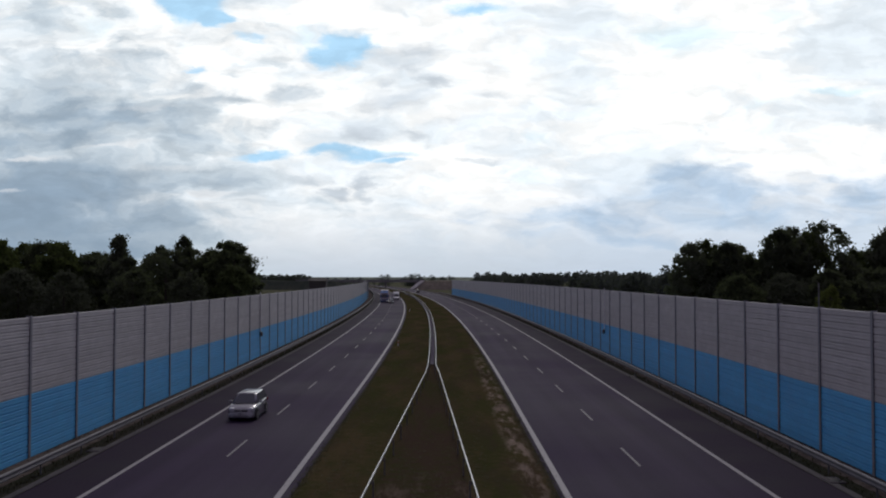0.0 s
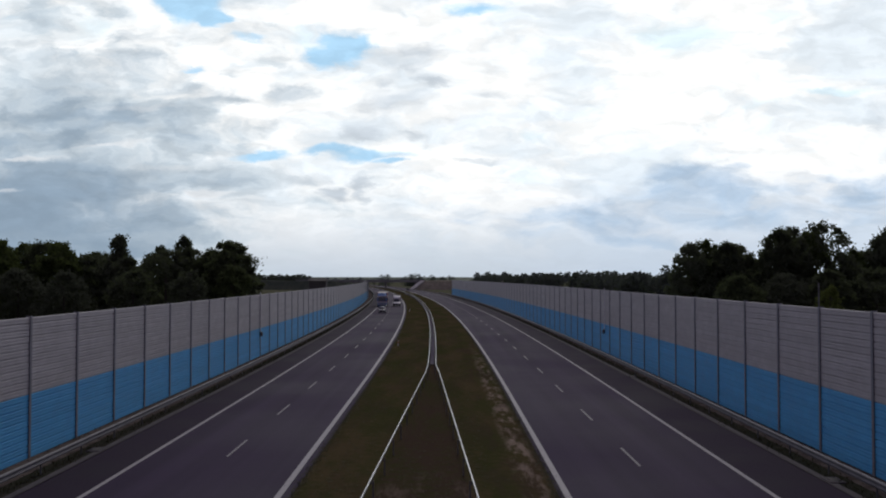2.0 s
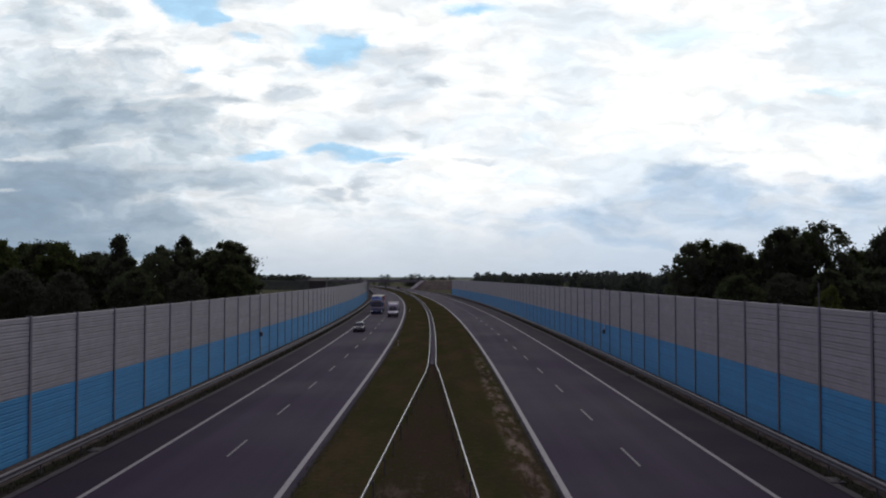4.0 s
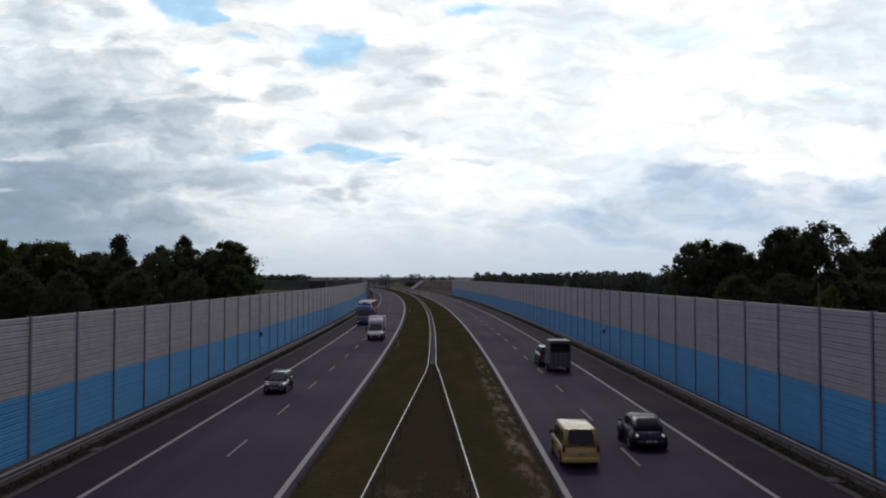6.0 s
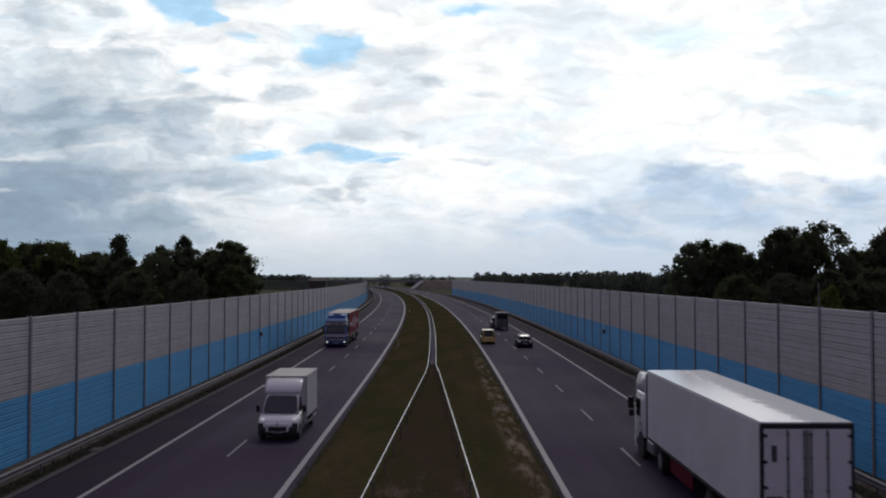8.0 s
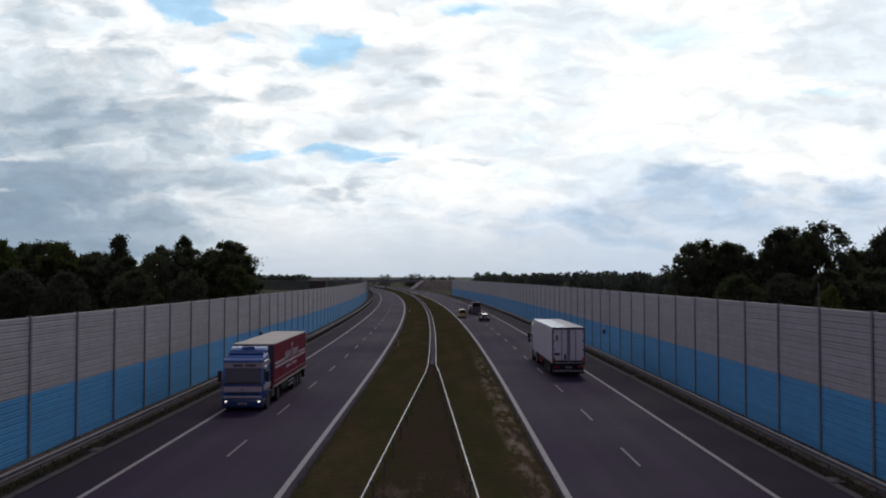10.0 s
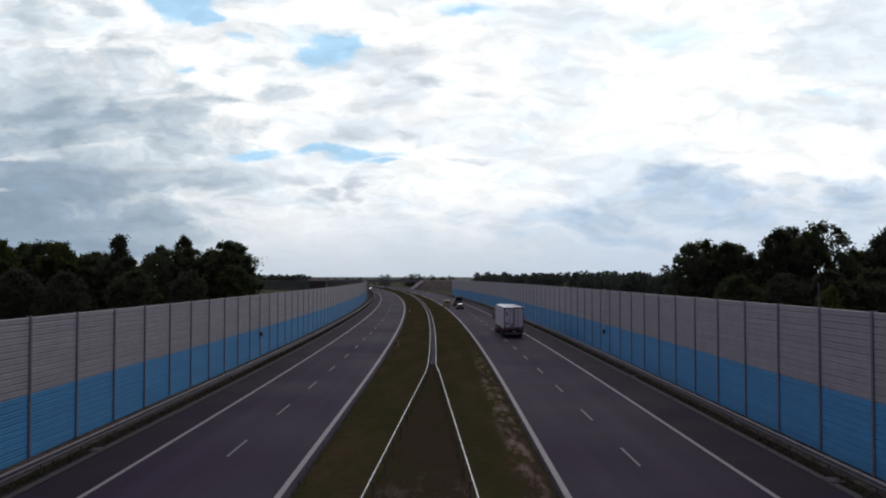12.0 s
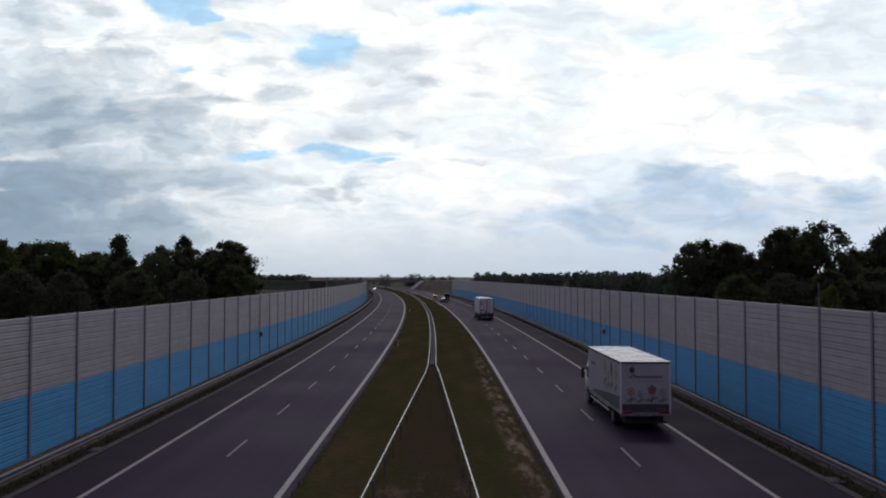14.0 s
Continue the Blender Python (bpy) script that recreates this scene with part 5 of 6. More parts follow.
def box_van():
    root = tagged(new("white_box_van"), "white delivery van with a box body and black bumper", "van", "vehicles on the motorway")
    hw = 1.0
    prof = [(-0.02, 0.35), (0.0, 0.62), (-0.05, 0.95), (-0.35, 1.16), (-0.85, 1.32), (-2.2, 1.32), (-2.2, 0.35)]
    part("body", hull(prof, hw, 1.3, 0.05, 0.03), WHITE, root, "", True)
    c = Cabin(-2.2, -0.62, 1.28, 0.97, -2.2, -1.45, 2.20, 0.84)
    part("cab_roof", c.shell(0.08), WHITE, root, "", True)
    part("windscreen", c.pane("fr", "fl", 0.075, 0.925, 0.05, 0.84), SKY_GLASS, root)
    for a, b, q0, q1 in (("rr", "fr", 0.25, 0.90), ("fl", "rl", 0.10, 0.75)):
        part("side_window", c.pane(a, b, q0, q1, 0.06, 0.80), DARK_GLASS, root)
    part("front_bumper", block(-0.98, 0.98, -0.35, 0.06, 0.28, 0.72, 0.08, 3), TRIM, root, "black plastic bumper", True)
    part("grille_surround", block(-0.60, 0.60, -0.12, 0.075, 0.46, 0.90, 0.06), WHITE, root)
    grille = part("grille", block(-0.49, 0.49, -0.06, 0.088, 0.50, 0.76, 0.05), TRIM, root)
    for k in range(3):
        part("grille_bar", block(-0.44, 0.44, 0.08, 0.096, 0.55 + 0.07 * k, 0.565 + 0.07 * k, 0.004), RAIL_DARK, grille)
    part("badge", tube(bmesh.new(), "y", (0, 0.06, 0.855), 0.06, 0.04, 16), RIM, root)
    part("windscreen_seal", c.pane("fr", "fl", 0.05, 0.95, 0.02, 0.88, 0.006), TRIM, root)
    for x0 in (-0.62, 0.05):
        part("wiper", block(x0, x0 + 0.58, -0.64, -0.60, 1.33, 1.36), TRIM, root)
    for sg in (-1, 1):
        part("door_seam", block(sg * 0.985 - 0.02, sg * 0.985 + 0.02, -2.02, -2.0, 0.5, 1.3), TRIM, root)
    lamps(root, "headlamp", 0.80, -0.30, 1.03, 0.19, 0.34, 0.20, SIDE_LIT, "dimly lit headlamp")
    for s in (-1, 1):
        part("bumper_corner", block(s * 0.86 - 0.13, s * 0.86 + 0.13, -0.34, 0.02, 0.60, 0.90, 0.06, 3), TRIM, root, "black plastic bumper corner", True)
    plate(root, 0.065, 0.42)
    mirrors(root, 1.2, -0.95, 1.30, TRIM, 0.2, 0.36)
    part("cargo_box", block(-1.08, 1.08, -6.2, -2.3, 0.75, 2.95, 0.04), BOX_WHITE, root)
    part("cargo_roof", block(-1.09, 1.09, -6.21, -2.29, 2.95, 2.99, 0.01), DUSTY_CREAM, root)
    for k in range(3):
        part("roof_rib", block(-1.05, 1.05, -5.3 + k * 1.05, -5.27 + k * 1.05, 2.985, 3.0), RIM, root)
    part("roof_deflector", hull([(-1.35, 2.18), (-1.5, 2.45), (-1.85, 2.75), (-2.25, 2.90), (-2.28, 2.18)], 0.95, 3.0, 0, 0.04, 0.12), WHITE, root, "", True)
    for x, y0 in ((-1.085, -6.2), (1.085, -6.2)):
        part("corner_trim", block(x - 0.02, x + 0.02, -2.36, -2.28, 0.75, 2.95), RIM, root)
        part("side_rail", block(x - 0.02, x + 0.02, -5.6, -3.0, 0.42, 0.54), RIM, root)
    part("chassis", block(-0.5, 0.5, -6.0, -0.6, 0.4, 0.72), CHASSIS, root)
    arch(root, hw, -0.95, 0.34)
    for s in (-1, 1):
        wheel(root, s * 1.012, -0.95, 0.34, 0.22)
        wheel(root, s * 1.05, -4.9, 0.34, 0.24)
    return root


def truck_axles(root, rows, x=1.22, r=0.5, rim=RIM):
    for y, w in rows:
        for s in (-1, 1):
            wheel(root, s * x, y, r, w, rim)


def tractor(name, label, paint, band, lit):
    """A cab-over tractor unit, 5.8 m long."""
    root = tagged(new(name), label, "truck", "vehicles on the motorway")
    hw = 1.24
    part("cab", hull([(-0.06, 0.45), (0.0, 0.9), (0.0, 1.5), (-0.10, 2.1), (-0.30, 2.85), (-0.45, 3.0), (-2.15, 3.05), (-2.2, 0.95), (-1.8, 0.9), (-1.75, 0.45)], hw, 2.2, 0.03, 0.02, 0.04), paint, root, "", True)
    if lit:
        part("roof_fairing", hull([(-0.40, 2.95), (-0.62, 3.18), (-1.1, 3.38), (-2.15, 3.55), (-2.2, 2.95)], hw * 0.95, 3.0, 0.10, 0.0, 0.08), paint, root, "", True)
    else:
        part("roof_fairing", hull([(-0.32, 2.9), (-0.42, 3.25), (-0.62, 3.62), (-0.95, 3.74), (-2.2, 3.80), (-2.25, 2.9)], hw * 0.985, 3.3, 0.05, 0.0, 0.03), paint, root, "", True)
        # black sheet added so the gap to the trailer reads as shaded
        part("gap_shade_panel", block(-1.19, 1.19, -2.31, -2.2, 1.0, 3.78, 0.02), TRIM, root, "black sheet for the shade in the gap behind the cab")
        for s in (-1, 1):
            part("door_seam", block(s * (hw + 0.002) - 0.004, s * (hw + 0.002) + 0.004, -1.40, -1.37, 1.0, 2.7), TRIM, root)
            part("door_handle", block(s * (hw + 0.006) - 0.015, s * (hw + 0.006) + 0.015, -1.32, -1.14, 1.42, 1.48, 0.01), TRIM, root)
    if lit:
        part("sun_visor", hull([(-0.08, 2.91), (-0.05, 2.97), (-0.34, 3.12), (-0.38, 3.04)], hw * 0.95, 3.3, 0, 0, 0.0), paint, root, "", True)
        part("deflector_lip", block(-1.08, 1.08, -1.02, -0.86, 3.33, 3.42, 0.03), paint, root)
        part("deflector", hull([(-1.30, 3.30), (-1.42, 3.52), (-2.1, 3.70), (-2.15, 3.40)], hw * 0.90, 3.4, 0.06, 0, 0.05), paint, root, "raised blue roof deflector", True)
        # solid black strip in place of the shade under the deflector
        part("deflector_shade_strip", block(-1.0, 1.0, -1.30, -1.26, 3.30, 3.44), TRIM, root, "black strip for the shaded gap under the deflector")
    else:
        part("sun_visor", hull([(0.04, 2.74), (0.08, 2.80), (-0.25, 2.98), (-0.28, 2.9)], hw * 0.94, 3.2, 0, 0, 0.0), paint, root, "", True)
    bm = bmesh.new()
    zt, yt = (2.52, -0.226) if lit else (2.70, -0.262)
    q = [(-1.10, -0.055, 1.68), (1.10, -0.055, 1.68), (1.05, yt, zt), (-1.05, yt, zt)]
    f = [bm.verts.new((x, y + 0.05, z)) for x, y, z in q]
    g = [bm.verts.new((x, y - 0.02, z)) for x, y, z in q]
    bm.faces.new(f)
    for i in range(4):
        bm.faces.new((f[i], g[i], g[(i + 1) % 4], f[(i + 1) % 4]))
    bmesh.ops.recalc_face_normals(bm, faces=bm.faces)
    part("windscreen", bm, SKY_GLASS, root)
    for s in (-1, 1):
        part("side_window", block(s * (hw - 0.015) - 0.02, s * (hw - 0.015) + 0.02, -1.15, -0.34, 1.75, 2.55, 0.03), DARK_GLASS, root)
        bm = block(s * 1.42 - 0.11, s * 1.42 + 0.11, -0.28, -0.16, 1.75, 2.4, 0.04) if lit else block(s * 1.44 - 0.14, s * 1.44 + 0.14, -0.32, -0.16, 1.98, 2.52, 0.05)
        if not lit:
            box(bm, s * 1.42 - 0.12, s * 1.42 + 0.12, -0.31, -0.17, 1.64, 1.94, 0.04)
        box(bm, s * 1.28 - 0.08, s * 1.28 + 0.08, -0.25, -0.2, 2.3, 2.34)
        part("wing_mirror", bm, TRIM, root)
        part("fuel_tank", block(s * 0.98 - 0.26, s * 0.98 + 0.26, -3.6, -2.4, 0.45, 1.0, 0.10, 3), DARK_RIM if lit else RIM, root)
        part("cab_step", block(s * 1.17 - 0.06, s * 1.17 + 0.06, -0.75, -0.35, 0.38, 0.75, 0.03), TRIM, root)
    bands = part("front_panel", block(-1.16, 1.16, -0.04, 0.025, 1.14, 1.47, 0.03), band, root)
    for i in range(3):
        part("grille_slat", block(-0.95, 0.95, 0.0, 0.018, 0.98 + 0.06 * i, 1.015 + 0.06 * i, 0.008), TRIM, root)
    part("badge", block(-0.12, 0.12, 0.02, 0.035, 1.27, 1.35, 0.008), RIM, bands)
    part("front_bumper", block(-1.23, 1.23, -0.35, 0.05, 0.24, 0.78, 0.08, 3), SHADED_BLUE if lit else paint, root, "", True)
    part("bumper_band", block(-1.15, 1.15, -0.02, 0.06, 0.80, 0.92, 0.02), band, root)
    lamps(root, "headlamp", 0.98, 0.03, 0.60, 0.14, 0.08, 0.10, LIT if lit else LENS, "lit headlamp" if lit else "")
    plate(root, 0.06, 0.42)
    if lit:
        for s in (-1, 1):
            part("side_band", block(s * (hw + 0.001) - 0.008, s * (hw + 0.001) + 0.008, -2.1, -0.12, 1.22, 1.56, 0.004), band, root)
            part("side_band", block(s * (hw - 0.045) - 0.02, s * (hw - 0.045) + 0.02, -2.1, -0.40, 2.68, 2.92, 0.004), band, root)
        r = part("roof_band", block(-1.17, 1.17, -0.40, -0.155, 2.54, 2.88, 0.04), band, root)
        part("band_print", block(-0.75, -0.12, -0.156, -0.150, 2.64, 2.77), PRINT_DARK, r)
        part("band_print", block(0.02, 0.62, -0.156, -0.150, 2.64, 2.77), PRINT_DARK, r)
        part("windscreen_edge", block(-1.12, 1.12, -0.06, -0.005, 1.58, 1.67, 0.02), TRIM, root)
        for x0 in (-0.8, 0.1):
            part("wiper", block(x0, x0 + 0.7, 0.0, 0.02, 1.72, 1.75), TRIM, root)
        part("band_line", block(-1.14, 1.14, 0.018, 0.030, 1.475, 1.515), SKIRT_RED, bands, "thin dull red line")
        part("roof_hatch", block(-0.4, 0.4, -1.80, -1.45, 3.58, 3.72, 0.03), paint, root)
    part("chassis", block(-0.45, 0.45, -5.8, -0.5, 0.55, 0.95), CHASSIS, root)
    part("rear_mudguard", box(block(-1.24, -0.65, -5.4, -4.1, 1.02, 1.08, 0.02), 0.65, 1.24, -5.4, -4.1, 1.02, 1.08), TRIM, root)
    for s in (-1, 1):
        part("front_arch", tube(bmesh.new(), "x", (s * 1.17, -1.38, 0.52), 0.60, 0.16, 24), TRIM, root)
    truck_axles(root, [(-1.38, 0.32), (-4.75, 0.62)], rim=DARK_RIM if lit else RIM)
    return root


def semi_trailer(name, label, L, side_mat, roof_mat, frame_mat, top=3.99):
    """A long box on a chassis with three axles; front at y = 0."""
    root = tagged(new(name), label, "trailer", "vehicles on the motorway")
    part("cargo_box", block(-1.27, 1.27, -L, 0, 1.12, top - 0.06, 0.03), side_mat, root)
    part("roof", block(-1.275, 1.275, -L - 0.01, 0.01, top - 0.06, top, 0.02), roof_mat, root)
    part("chassis", block(-0.55, 0.55, -L + 0.1, -0.8, 0.72, 1.12), CHASSIS, root)
    for s in (-1, 1):
        part("side_sill", block(s * 1.26 - 0.03, s * 1.26 + 0.03, -L, 0, 1.04, 1.16, 0.01), frame_mat, root)
        part("landing_leg", block(s * 0.9 - 0.07, s * 0.9 + 0.07, -3.1, -2.95, 0.25, 1.1), CHASSIS, root)
        part("corner_post", block(s * 1.25 - 0.045, s * 1.25 + 0.045, -L - 0.02, -L + 0.08, 1.05, top - 0.04, 0.01), frame_mat, root)
    part("rear_header", block(-1.2, 1.2, -L - 0.02, -L + 0.05, top - 0.19, top - 0.05, 0.01), frame_mat, root)
    part("rear_sill", block(-1.27, 1.27, -L - 0.04, -L + 0.1, 0.98, 1.14, 0.01), frame_mat, root)
    for s in (-1, 1):
        d = part("rear_door", block(min(s * 0.02, s * 1.2), max(s * 0.02, s * 1.2), -L - 0.03, -L + 0.02, 1.15, top - 0.2, 0.015), side_mat if side_mat is not CURTAIN else BOX_WHITE, root)
        for x in (0.09, 0.55):
            bm = bmesh.new()
            tube(bm, "z", (s * x, -L - 0.055, 0.48 + top / 2), 0.021, top - 1.4, 8)
            for z in (1.3, 2.1, 3.0, top - 0.34):
                box(bm, s * x - 0.04, s * x + 0.04, -L - 0.055, -L - 0.03, z - 0.025, z + 0.025)
            part("lock_rod", bm, RIM if side_mat is CURTAIN else TRIM, d)
        for z in (1.45, 2.15, 2.85, top - 0.42):
            part("hinge", block(s * 1.17 - 0.06, s * 1.17 + 0.06, -L - 0.05, -L - 0.02, z, z + 0.09, 0.01), TRIM, d)
        part("kick_plate", block(min(s * 0.06, s * 1.16), max(s * 0.06, s * 1.16), -L - 0.037, -L - 0.03, 1.2, 1.36), CHASSIS, d)
        part("mudflap", block(s * 1.0 - 0.24, s * 1.0 + 0.24, -L + 0.35, -L + 0.37, 0.3, 0.9), TRIM, root)
    part("underrun_bar", block(-1.22, 1.22, -L + 0.02, -L + 0.14, 0.45, 0.60, 0.02), RIM, root)
    lamps(root, "tail_lamp", 0.95, -L - 0.02, 0.82, 0.44, 0.08, 0.14, RED_LENS)
    lamps(root, "corner_lamp", 1.15, -L - 0.05, 1.36, 0.16, 0.06, 0.46, ORANGE_LENS, "tall orange-red corner lamp")
    plate(root, -L - 0.045, 0.76, 0.5, 0.11, -1)
    truck_axles(root, [(-L + 5.0, 0.40), (-L + 3.7, 0.40), (-L + 2.4, 0.40)], 1.24, 0.49, DARK_RIM)
    return root


def slanted(root, s, x, pts, mat, name):
    """A thin flat print on a side wall, outline (y, z)."""
    bm = bmesh.new()
    a = [bm.verts.new((x, y, z)) for y, z in pts]
    b = [bm.verts.new((x - s * 0.004, y, z)) for y, z in pts]
    bm.faces.new(a if s > 0 else a[::-1])
    n = len(pts)
    for i in range(n):
        bm.faces.new((a[i], b[i], b[(i + 1) % n], a[(i + 1) % n]))
    bmesh.ops.recalc_face_normals(bm, faces=bm.faces)
    return part(name, bm, mat, root)


def curtain_prints(root, L):
    """White stripes and plain blocks where the haulier's mark stands, on both sides."""
    for s in (-1, 1):
        x = s * 1.277
        for z0, z1, a, b in ((2.42, 2.56, -0.5, -4.0), (2.18, 2.32, -0.5, -L + 0.5), (2.42, 2.56, -9.6, -L + 0.5)):
            slanted(root, s, x, [(a, z0), (b, z0), (b - 0.1, z1), (a - 0.1, z1)], PRINT_WHITE, "stripe")
        for i in range(8):
            y = -4.15 - 0.65 * i
            if i in (3, 4):
                slanted(root, s, x + s * 0.002, [(y - 0.1, 2.08), (y - 0.28, 2.08), (y - 0.48, 3.02), (y - 0.30, 3.02)], PRINT_WHITE, "mark_stroke")
            else:
                slanted(root, s, x, [(y, 2.46), (y - 0.42, 2.46), (y - 0.53, 2.92), (y - 0.11, 2.92)], PRINT_WHITE, "mark_block")
                slanted(root, s, x + s * 0.002, [(y - 0.19, 2.53), (y - 0.28, 2.53), (y - 0.36, 2.85), (y - 0.27, 2.85)], CURTAIN, "mark_gap")
        slanted(root, s, x, [(-6.75 + 0.22 * math.cos(k * 0.6283), 3.26 + 0.16 * math.sin(k * 0.6283)) for k in range(10)], PRINT_WHITE, "mark_dot")
        for a, b in ((-4.5, -6.4), (-6.9, -8.7)):
            for n in range(6):
                c, d = a + (b - a) * n / 6, a + (b - a) * (n + 0.72) / 6
                slanted(root, s, x, [(c, 1.84), (d, 1.84), (d - 0.04, 2.0), (c - 0.04, 2.0)], PRINT_WHITE, "print_bar")
        slanted(root, s, x, [(-0.3, 1.40), (-L + 0.3, 1.40), (-L + 0.3, 1.43), (-0.3, 1.43)], PRINT_WHITE, "strap_rail")
        for i in range(20):
            y = -0.6 - i * (L - 1.2) / 19
            part("curtain_buckle", block(x - 0.015, x + 0.015, y - 0.03, y + 0.03, 1.14, 1.34), TRIM, root)


def flower(root, at, size, mat):
    """A printed flower: petals, stem and two leaves. at(u, z) gives the place on the wall and its way out."""
    def disc(cu, cz, ru, rz, m, name, n=10, lift=0.004):
        bm = bmesh.new()
        ps = [(cu + ru * math.cos(2 * math.pi * k / n), cz + rz * math.sin(2 * math.pi * k / n)) for k in range(n)]
        vs = [bm.verts.new(at(u, z, lift)) for u, z in ps]
        ws = [bm.verts.new(at(u, z, 0.0)) for u, z in ps]
        bm.faces.new(vs)
        for i in range(n):
            bm.faces.new((vs[i], ws[i], ws[(i + 1) % n], vs[(i + 1) % n]))
        bmesh.ops.recalc_face_normals(bm, faces=bm.faces)
        return part(name, bm, m, root)
    for k in range(5):
        a = 2 * math.pi * (k + 0.25) / 5
        cu, cz = size * 0.13 * math.cos(a), size * (0.76 + 0.15 * math.sin(a))
        disc(cu, cz, size * 0.115, size * 0.125, PRINT_DARK, "petal_edge", 9, 0.003 + 0.0003 * k)
        disc(cu, cz, size * 0.088, size * 0.098, mat, "petal", 9, 0.005 + 0.0003 * k)
    disc(0, size * 0.76, size * 0.06, size * 0.07, PRINT_DARK, "flower_heart", 8, 0.008)
    disc(0, size * 0.28, size * 0.022, size * 0.30, PRINT_DARK, "stem", 6)
    for side in (-1, 1):
        lz = size * (0.30 if side < 0 else 0.18)
        disc(side * size * 0.15, lz, size * 0.15, size * 0.085, PRINT_DARK, "leaf", 9, 0.005)
        disc(side * size * 0.16, lz, size * 0.095, size * 0.045, PRINT_LEAF, "leaf_fill", 9, 0.007)


def flower_truck():
    """A rigid box lorry with printed flowers."""
    root = tagged(new("white_box_truck"), "white box lorry with printed flowers on its walls", "truck", "vehicles on the motorway")
    B0, B1 = -2.05, -12.0
    part("cab", hull([(-0.05, 0.5), (0.0, 0.95), (0.0, 1.35), (-0.12, 1.6), (-0.50, 2.55), (-0.75, 2.68), (-1.85, 2.70), (-1.9, 0.9), (-1.6, 0.5)], 1.13, 1.6, 0.04, 0.02, 0.05), WHITE, root, "", True)
    part("roof_fairing", hull([(-0.65, 2.62), (-0.95, 2.95), (-1.85, 3.35), (-1.9, 2.62)], 1.02, 3.0, 0.08, 0, 0.08), WHITE, root, "", True)
    for s in (-1, 1):
        part("side_window", block(s * 1.11 - 0.02, s * 1.11 + 0.02, -1.25, -0.55, 1.55, 2.25, 0.03), DARK_GLASS, root)
        bm = block(s * 1.34 - 0.10, s * 1.34 + 0.10, -0.5, -0.4, 1.45, 2.1, 0.04)
        box(bm, s * 1.2 - 0.1, s * 1.2 + 0.1, -0.47, -0.43, 2.0, 2.04)
        part("wing_mirror", bm, TRIM, root)
        for z in (0.55, 0.78):
            part("side_guard", block(s * 1.18 - 0.02, s * 1.18 + 0.02, -8.4, -2.4, z, z + 0.09, 0.01), BOX_WHITE, root, "white side guard rail")
        part("side_sill", block(s * 1.235 - 0.02, s * 1.235 + 0.02, B1, B0, 0.90, 1.02, 0.01), RIM, root)
    part("windscreen", block(-1.0, 1.0, -0.20, -0.12, 1.55, 2.4, 0.02), DARK_GLASS, root)
    part("front_bumper", block(-1.1, 1.1, -0.3, 0.04, 0.35, 0.75, 0.07, 3), WHITE, root, "", True)
    part("cargo_box", block(-1.24, 1.24, B1, B0, 0.95, 3.52, 0.03), SHADED_WHITE, root)
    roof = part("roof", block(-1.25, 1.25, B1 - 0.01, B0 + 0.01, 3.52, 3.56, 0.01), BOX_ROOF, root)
    for s in (-1, 1):
        part("roof_edge", block(s * 1.247 - 0.006, s * 1.247 + 0.006, B1, B0, 3.43, 3.51), TRIM, root)
    part("roof_edge", block(-1.2, 1.2, B1 - 0.028, B1 - 0.02, 3.45, 3.52), TRIM, root)
    for i in range(7):
        y = B1 + 0.9 + i * 1.38
        part("roof_seam", block(-1.24, 1.24, y - 0.02, y + 0.02, 3.556, 3.572), BOX_WHITE, roof)
    for s in (-1, 1):
        part("corner_post", block(s * 1.22 - 0.04, s * 1.22 + 0.04, B1 - 0.02, B1 + 0.06, 0.92, 3.54, 0.01), BOX_WHITE, root)
        slanted(root, s, s * 1.246, [(B1 + 0.1, 1.02), (B0 - 1.2, 1.02), (B0 - 2.2, 1.25), (B1 + 3.0, 1.62), (B1 + 0.1, 1.78)], PRINT_GREEN, "meadow_print")
        slanted(root, s, s * 1.246, [(B0 - 0.9, 2.62), (B0 - 2.3, 2.62), (B0 - 2.3, 2.84), (B0 - 0.9, 2.80)], PRINT_GREY, "print_bar")
        for y, sz, m in ((B1 + 4.3, 1.5, PRINT_ORANGE), (B1 + 3.4, 1.15, PRINT_BLUE), (B1 + 2.4, 1.6, PRINT_RED), (B1 + 1.2, 1.5, PRINT_LEAF)):
            flower(root, lambda u, z, k, s=s, y=y: (s * (1.242 + k), y + u, 1.72 + z), sz, m)
    part("meadow_print", block(-1.16, 1.16, B1 - 0.028, B1 - 0.02, 1.0, 1.42), PRINT_DARK, root)
    for x, sz, m in ((-0.72, 0.80, PRINT_ORANGE), (-0.25, 0.64, PRINT_BLUE), (0.32, 0.92, PRINT_RED), (0.85, 0.76, PRINT_LEAF)):
        flower(root, lambda u, z, k, x=x: (x - u, B1 - 0.012 - k - 0.01, 1.44 + z), sz, m)
    part("print_bar", block(-0.55, 0.85, B1 - 0.03, B1 - 0.02, 2.74, 2.84), PRINT_GREY, root)
    part("print_bar", block(-0.3, 0.85, B1 - 0.03, B1 - 0.02, 2.56, 2.60), PRINT_BLUE, root)
    flower(root, lambda u, z, k: (-0.66 - u, B1 - 0.022 - k, 2.68 + z), 0.6, PRINT_DARK)
    lamps(root, "tail_lamp", 0.92, B1 - 0.04, 1.02, 0.5, 0.05, 0.14, RED_LENS)
    part("rear_sill", block(-1.24, 1.24, B1 - 0.05, B1 + 0.1, 0.82, 0.96, 0.01), RIM, root)
    part("underrun_bar", block(-1.1, 1.1, B1 + 0.1, B1 + 0.2, 0.42, 0.54, 0.02), CHASSIS, root)
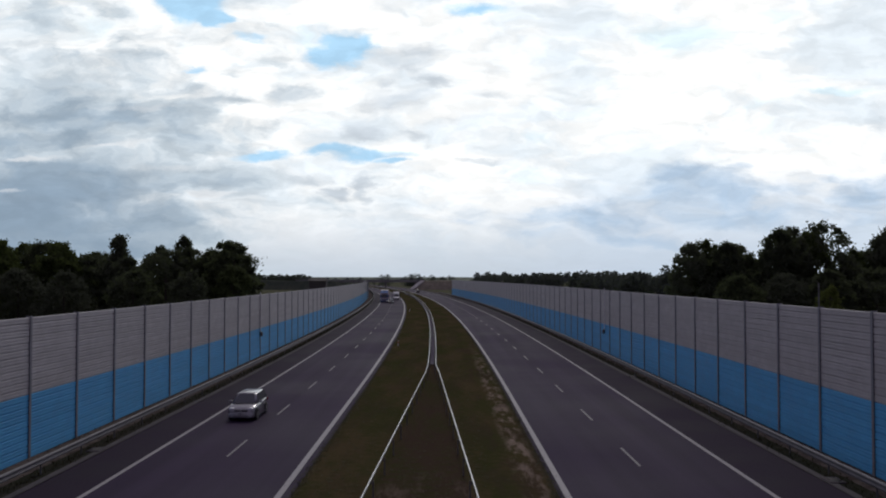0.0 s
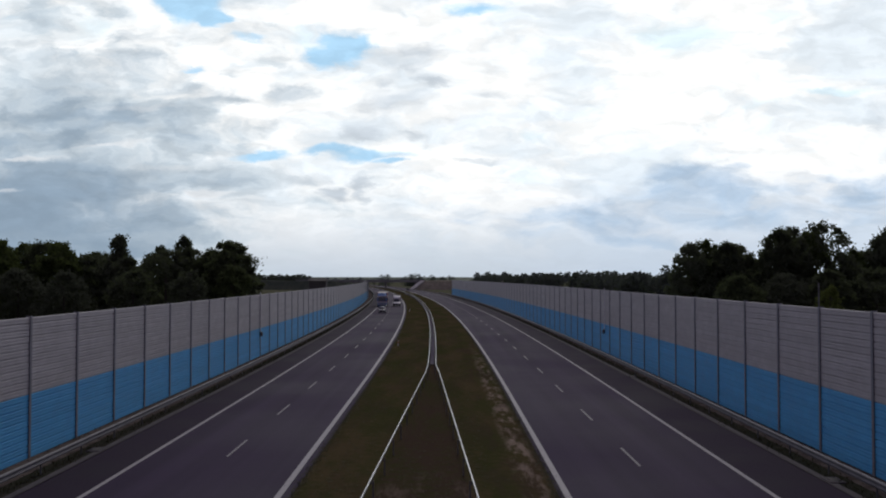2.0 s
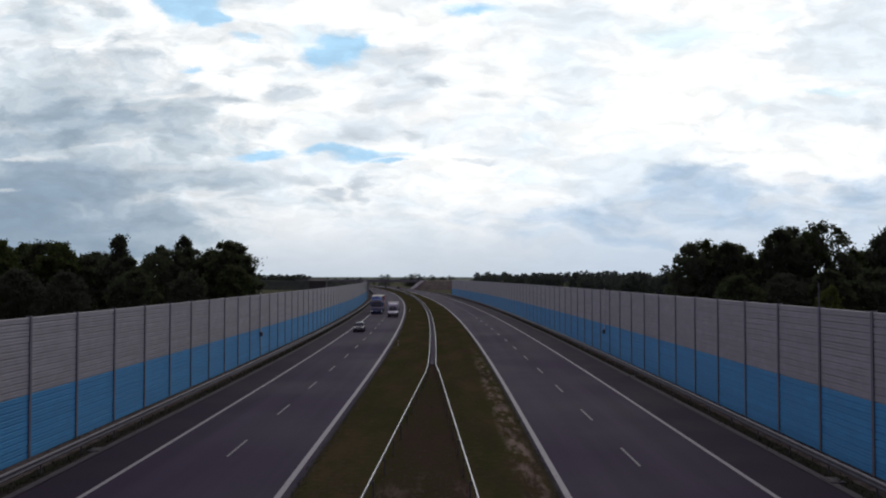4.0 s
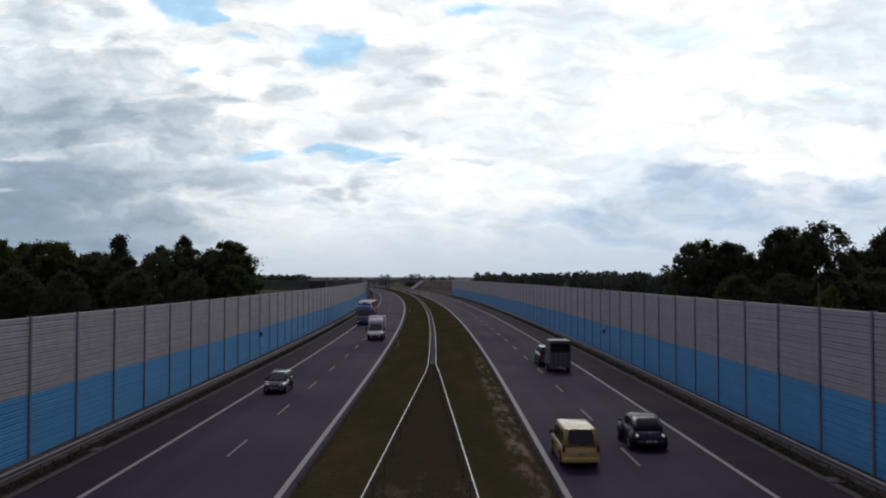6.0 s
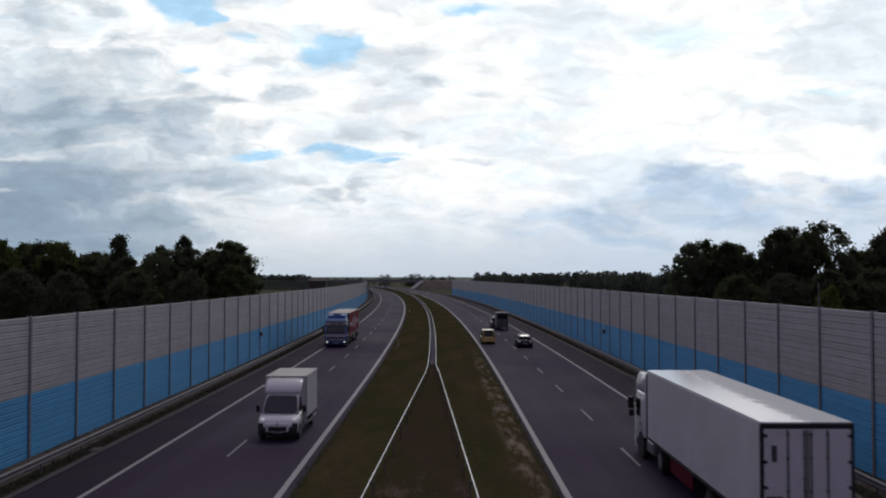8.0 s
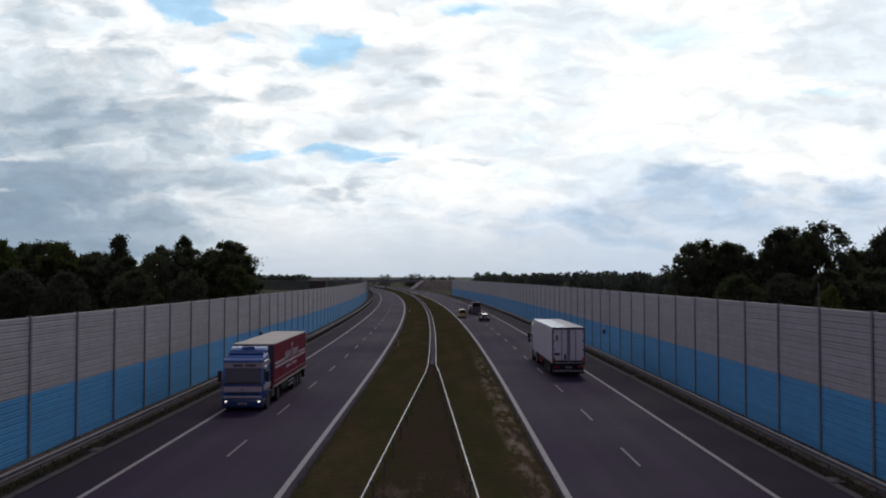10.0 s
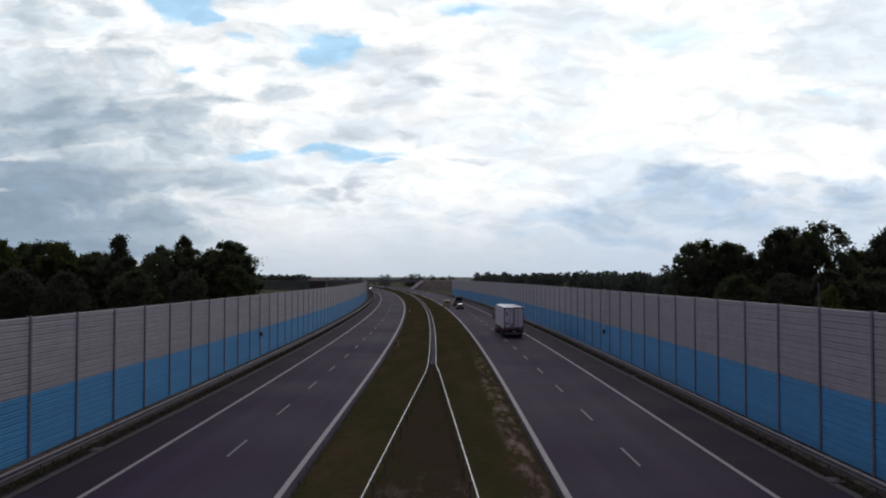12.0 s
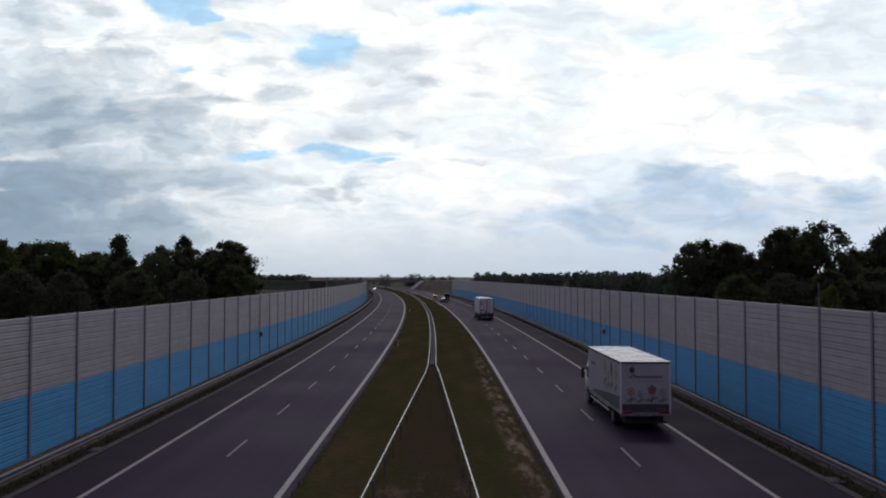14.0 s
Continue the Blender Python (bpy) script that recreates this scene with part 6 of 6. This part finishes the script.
    plate(root, B1 - 0.06, 0.84, 0.5, 0.11, -1)
    # chassis made wider and lower than real, to darken the shaded underside
    part("chassis", block(-0.95, 0.95, B1 + 0.3, -1.9, 0.42, 0.92), CHASSIS, root)
    for s in (-1, 1):
        part("front_arch", tube(bmesh.new(), "x", (s * 1.06, -1.2, 0.48), 0.54, 0.16, 24), TRIM, root)
        part("mudflap", block(s * 0.98 - 0.24, s * 0.98 + 0.24, -10.2, -10.18, 0.25, 0.9), TRIM, root)
    truck_axles(root, [(-1.2, 0.28), (-9.4, 0.5)], 1.15, 0.44)
    return root


def resized(root, fx, fy, fz):
    """Fits a thing's meshes to its true width, length and height."""
    for me in {o.data for o in root.children_recursive}:
        me.transform(Matrix.Diagonal((fx, fy, fz, 1)))
    return root


resized(car_silver, 0.89, 0.95, 0.91)
resized(car_grey, 0.86, 0.92, 0.91)
van_yellow = resized(yellow_van(), 0.85, 0.88, 0.86)
car_navy = compact_car()
trailer_horse = resized(horse_trailer(), 0.87, 1.0, 0.97)
van_white = resized(box_van(), 0.96, 1.0, 0.975)
tractor_blue = tractor("blue_truck_tractor", "blue truck tractor with pale bands and lit headlamps", BLUE_CAB, CAB_BAND, True)
trailer_red = semi_trailer("red_curtain_trailer", "long red curtain-sided trailer with white stripes", 13.0, CURTAIN, CREAM_ROOF, CREAM_ROOF, 3.78)
curtain_prints(trailer_red, 13.0)
# dark sheet over the red front: the cab's shadow put in as colour
part("shaded_front_wall", block(-1.24, 1.24, 0.0, 0.03, 1.14, 3.70, 0.01), PRINT_DARK, trailer_red, "front wall coloured dark for the shadow behind the cab")
for sgn in (-1, 1):
    for z in (0.45, 0.70):
        part("side_guard", block(sgn * 1.22 - 0.02, sgn * 1.22 + 0.02, -7.6, -5.6, z, z + 0.13, 0.01), RIM, trailer_red)
    part("pallet_box", block(sgn * 0.95 - 0.2, sgn * 0.95 + 0.2, -5.3, -3.4, 0.5, 1.0, 0.03), CHASSIS, trailer_red)
tractor_white = tractor("white_truck_tractor", "white truck tractor with a high roof fairing", WHITE, WHITE, False)
trailer_white = semi_trailer("white_box_trailer", "long white refrigerated trailer with dark rear door rods", 13.6, BOX_WHITE, HALF_ROOF, TRIM)
for sgn in (-1, 1):
    part("side_skirt", block(sgn * 1.2 - 0.02, sgn * 1.2 + 0.02, -6.6, -3.6, 0.42, 1.02, 0.02), SKIRT_RED, trailer_white, "dull red side skirt")
part("door_label", block(-1.0, -0.85, -13.64, -13.63, 2.9, 3.35), PRINT_DARK, trailer_white)
part("door_gasket", block(-0.016, 0.016, -13.645, -13.62, 1.16, 3.78), TRIM, trailer_white)
part("door_box", block(-0.35, -0.2, -13.66, -13.62, 1.42, 1.85, 0.01), TRIM, trailer_white)
part("door_label", block(-0.15, 0.0 - 0.04, -13.637, -13.63, 2.42, 2.46), PRINT_DARK, trailer_white)
part("door_label", block(-1.15, -0.7, -13.64, -13.63, 1.75, 1.95), PRINT_DARK, trailer_white)
truck_flower = resized(flower_truck(), 1.04, 1.0, 1.02)


# ---- what moves ----
def keyed(thing, way, ahead, behind=0.0):
    """way(t) gives metres along the road and offset of the front; behind: how far the thing trails it. Heads along (1) or against (-1) the axis."""
    rows = []
    for k in range(15):
        s, side = way(float(k))
        rows.append((float(k), road_pose(s - ahead * behind, side, 0.0, 0.0 if ahead > 0 else 180.0)))
    walk(thing, rows)


def steady(t0, s0, speed, side, gain=0.0, shift=()):
    """A way: s0 at t0, with that speed and gain in speed; shift: seconds and offsets of a lane change."""
    def way(t):
        u = t - t0
        off = float(np.interp(t, [a for a, _ in shift], [b for _, b in shift])) if shift else side
        return s0 + speed * u + gain * u * u / 2, off
    return way


def motions():
    walk(clouds, [(0.0, pose(*EYE)), (14.0, pose(*EYE, 0, 0, 0.72))])
    keyed(car_silver, steady(0, 49.0, -46.5, -11.15), -1)
    keyed(car_grey, steady(6.1, 57.0, -33.8, -11.5, 0.0, ((0, -9.75), (1, -10.2), (2, -10.85), (3, -11.3), (4, -11.5), (14, -11.5))), -1)
    keyed(van_white, steady(7.1, 73.7, -33.6, -8.05, -0.5), -1)
    blue_way = steady(10.3, 45.4, -24.6, -11.9, -0.45)
    keyed(tractor_blue, blue_way, -1)
    keyed(trailer_red, blue_way, -1, 2.95)
    keyed(car_coming, steady(14.0, 528.0, -27.0, -11.6), -1)
    white_way = steady(8.2, 45.55, 22.9, 10.05, 0.0, ((0, 10.05), (9, 10.05), (11, 9.9), (14, 9.5)))
    keyed(tractor_white, white_way, 1)
    keyed(trailer_white, white_way, 1, 2.8)
    keyed(truck_flower, steady(13.6, 47.4, 25.9, 10.42), 1)
    keyed(van_yellow, steady(8.2, 116.2, 33.55, 5.80, -0.43, ((0, 5.80), (8, 5.74), (14, 5.2))), 1)
    keyed(car_navy, steady(8.2, 109.4, 29.3, 9.5, -0.1, ((0, 9.5), (8.2, 9.5), (10.3, 8.75), (12, 7.6), (14, 6.4))), 1)
    horse_way = steady(8.2, 147.0, 27.8, 9.85, -1.0, ((0, 9.9), (7, 9.85), (8.2, 9.6), (10.3, 9.2), (12.5, 8.3), (14, 8.0)))
    keyed(car_suv, lambda t: (horse_way(t)[0], horse_way(t)[1] - 0.3), 1)
    keyed(trailer_horse, horse_way, 1, 5.6)
    keyed(car_far, steady(0.0, 437.0, 36.0, 6.3), 1)


motions()
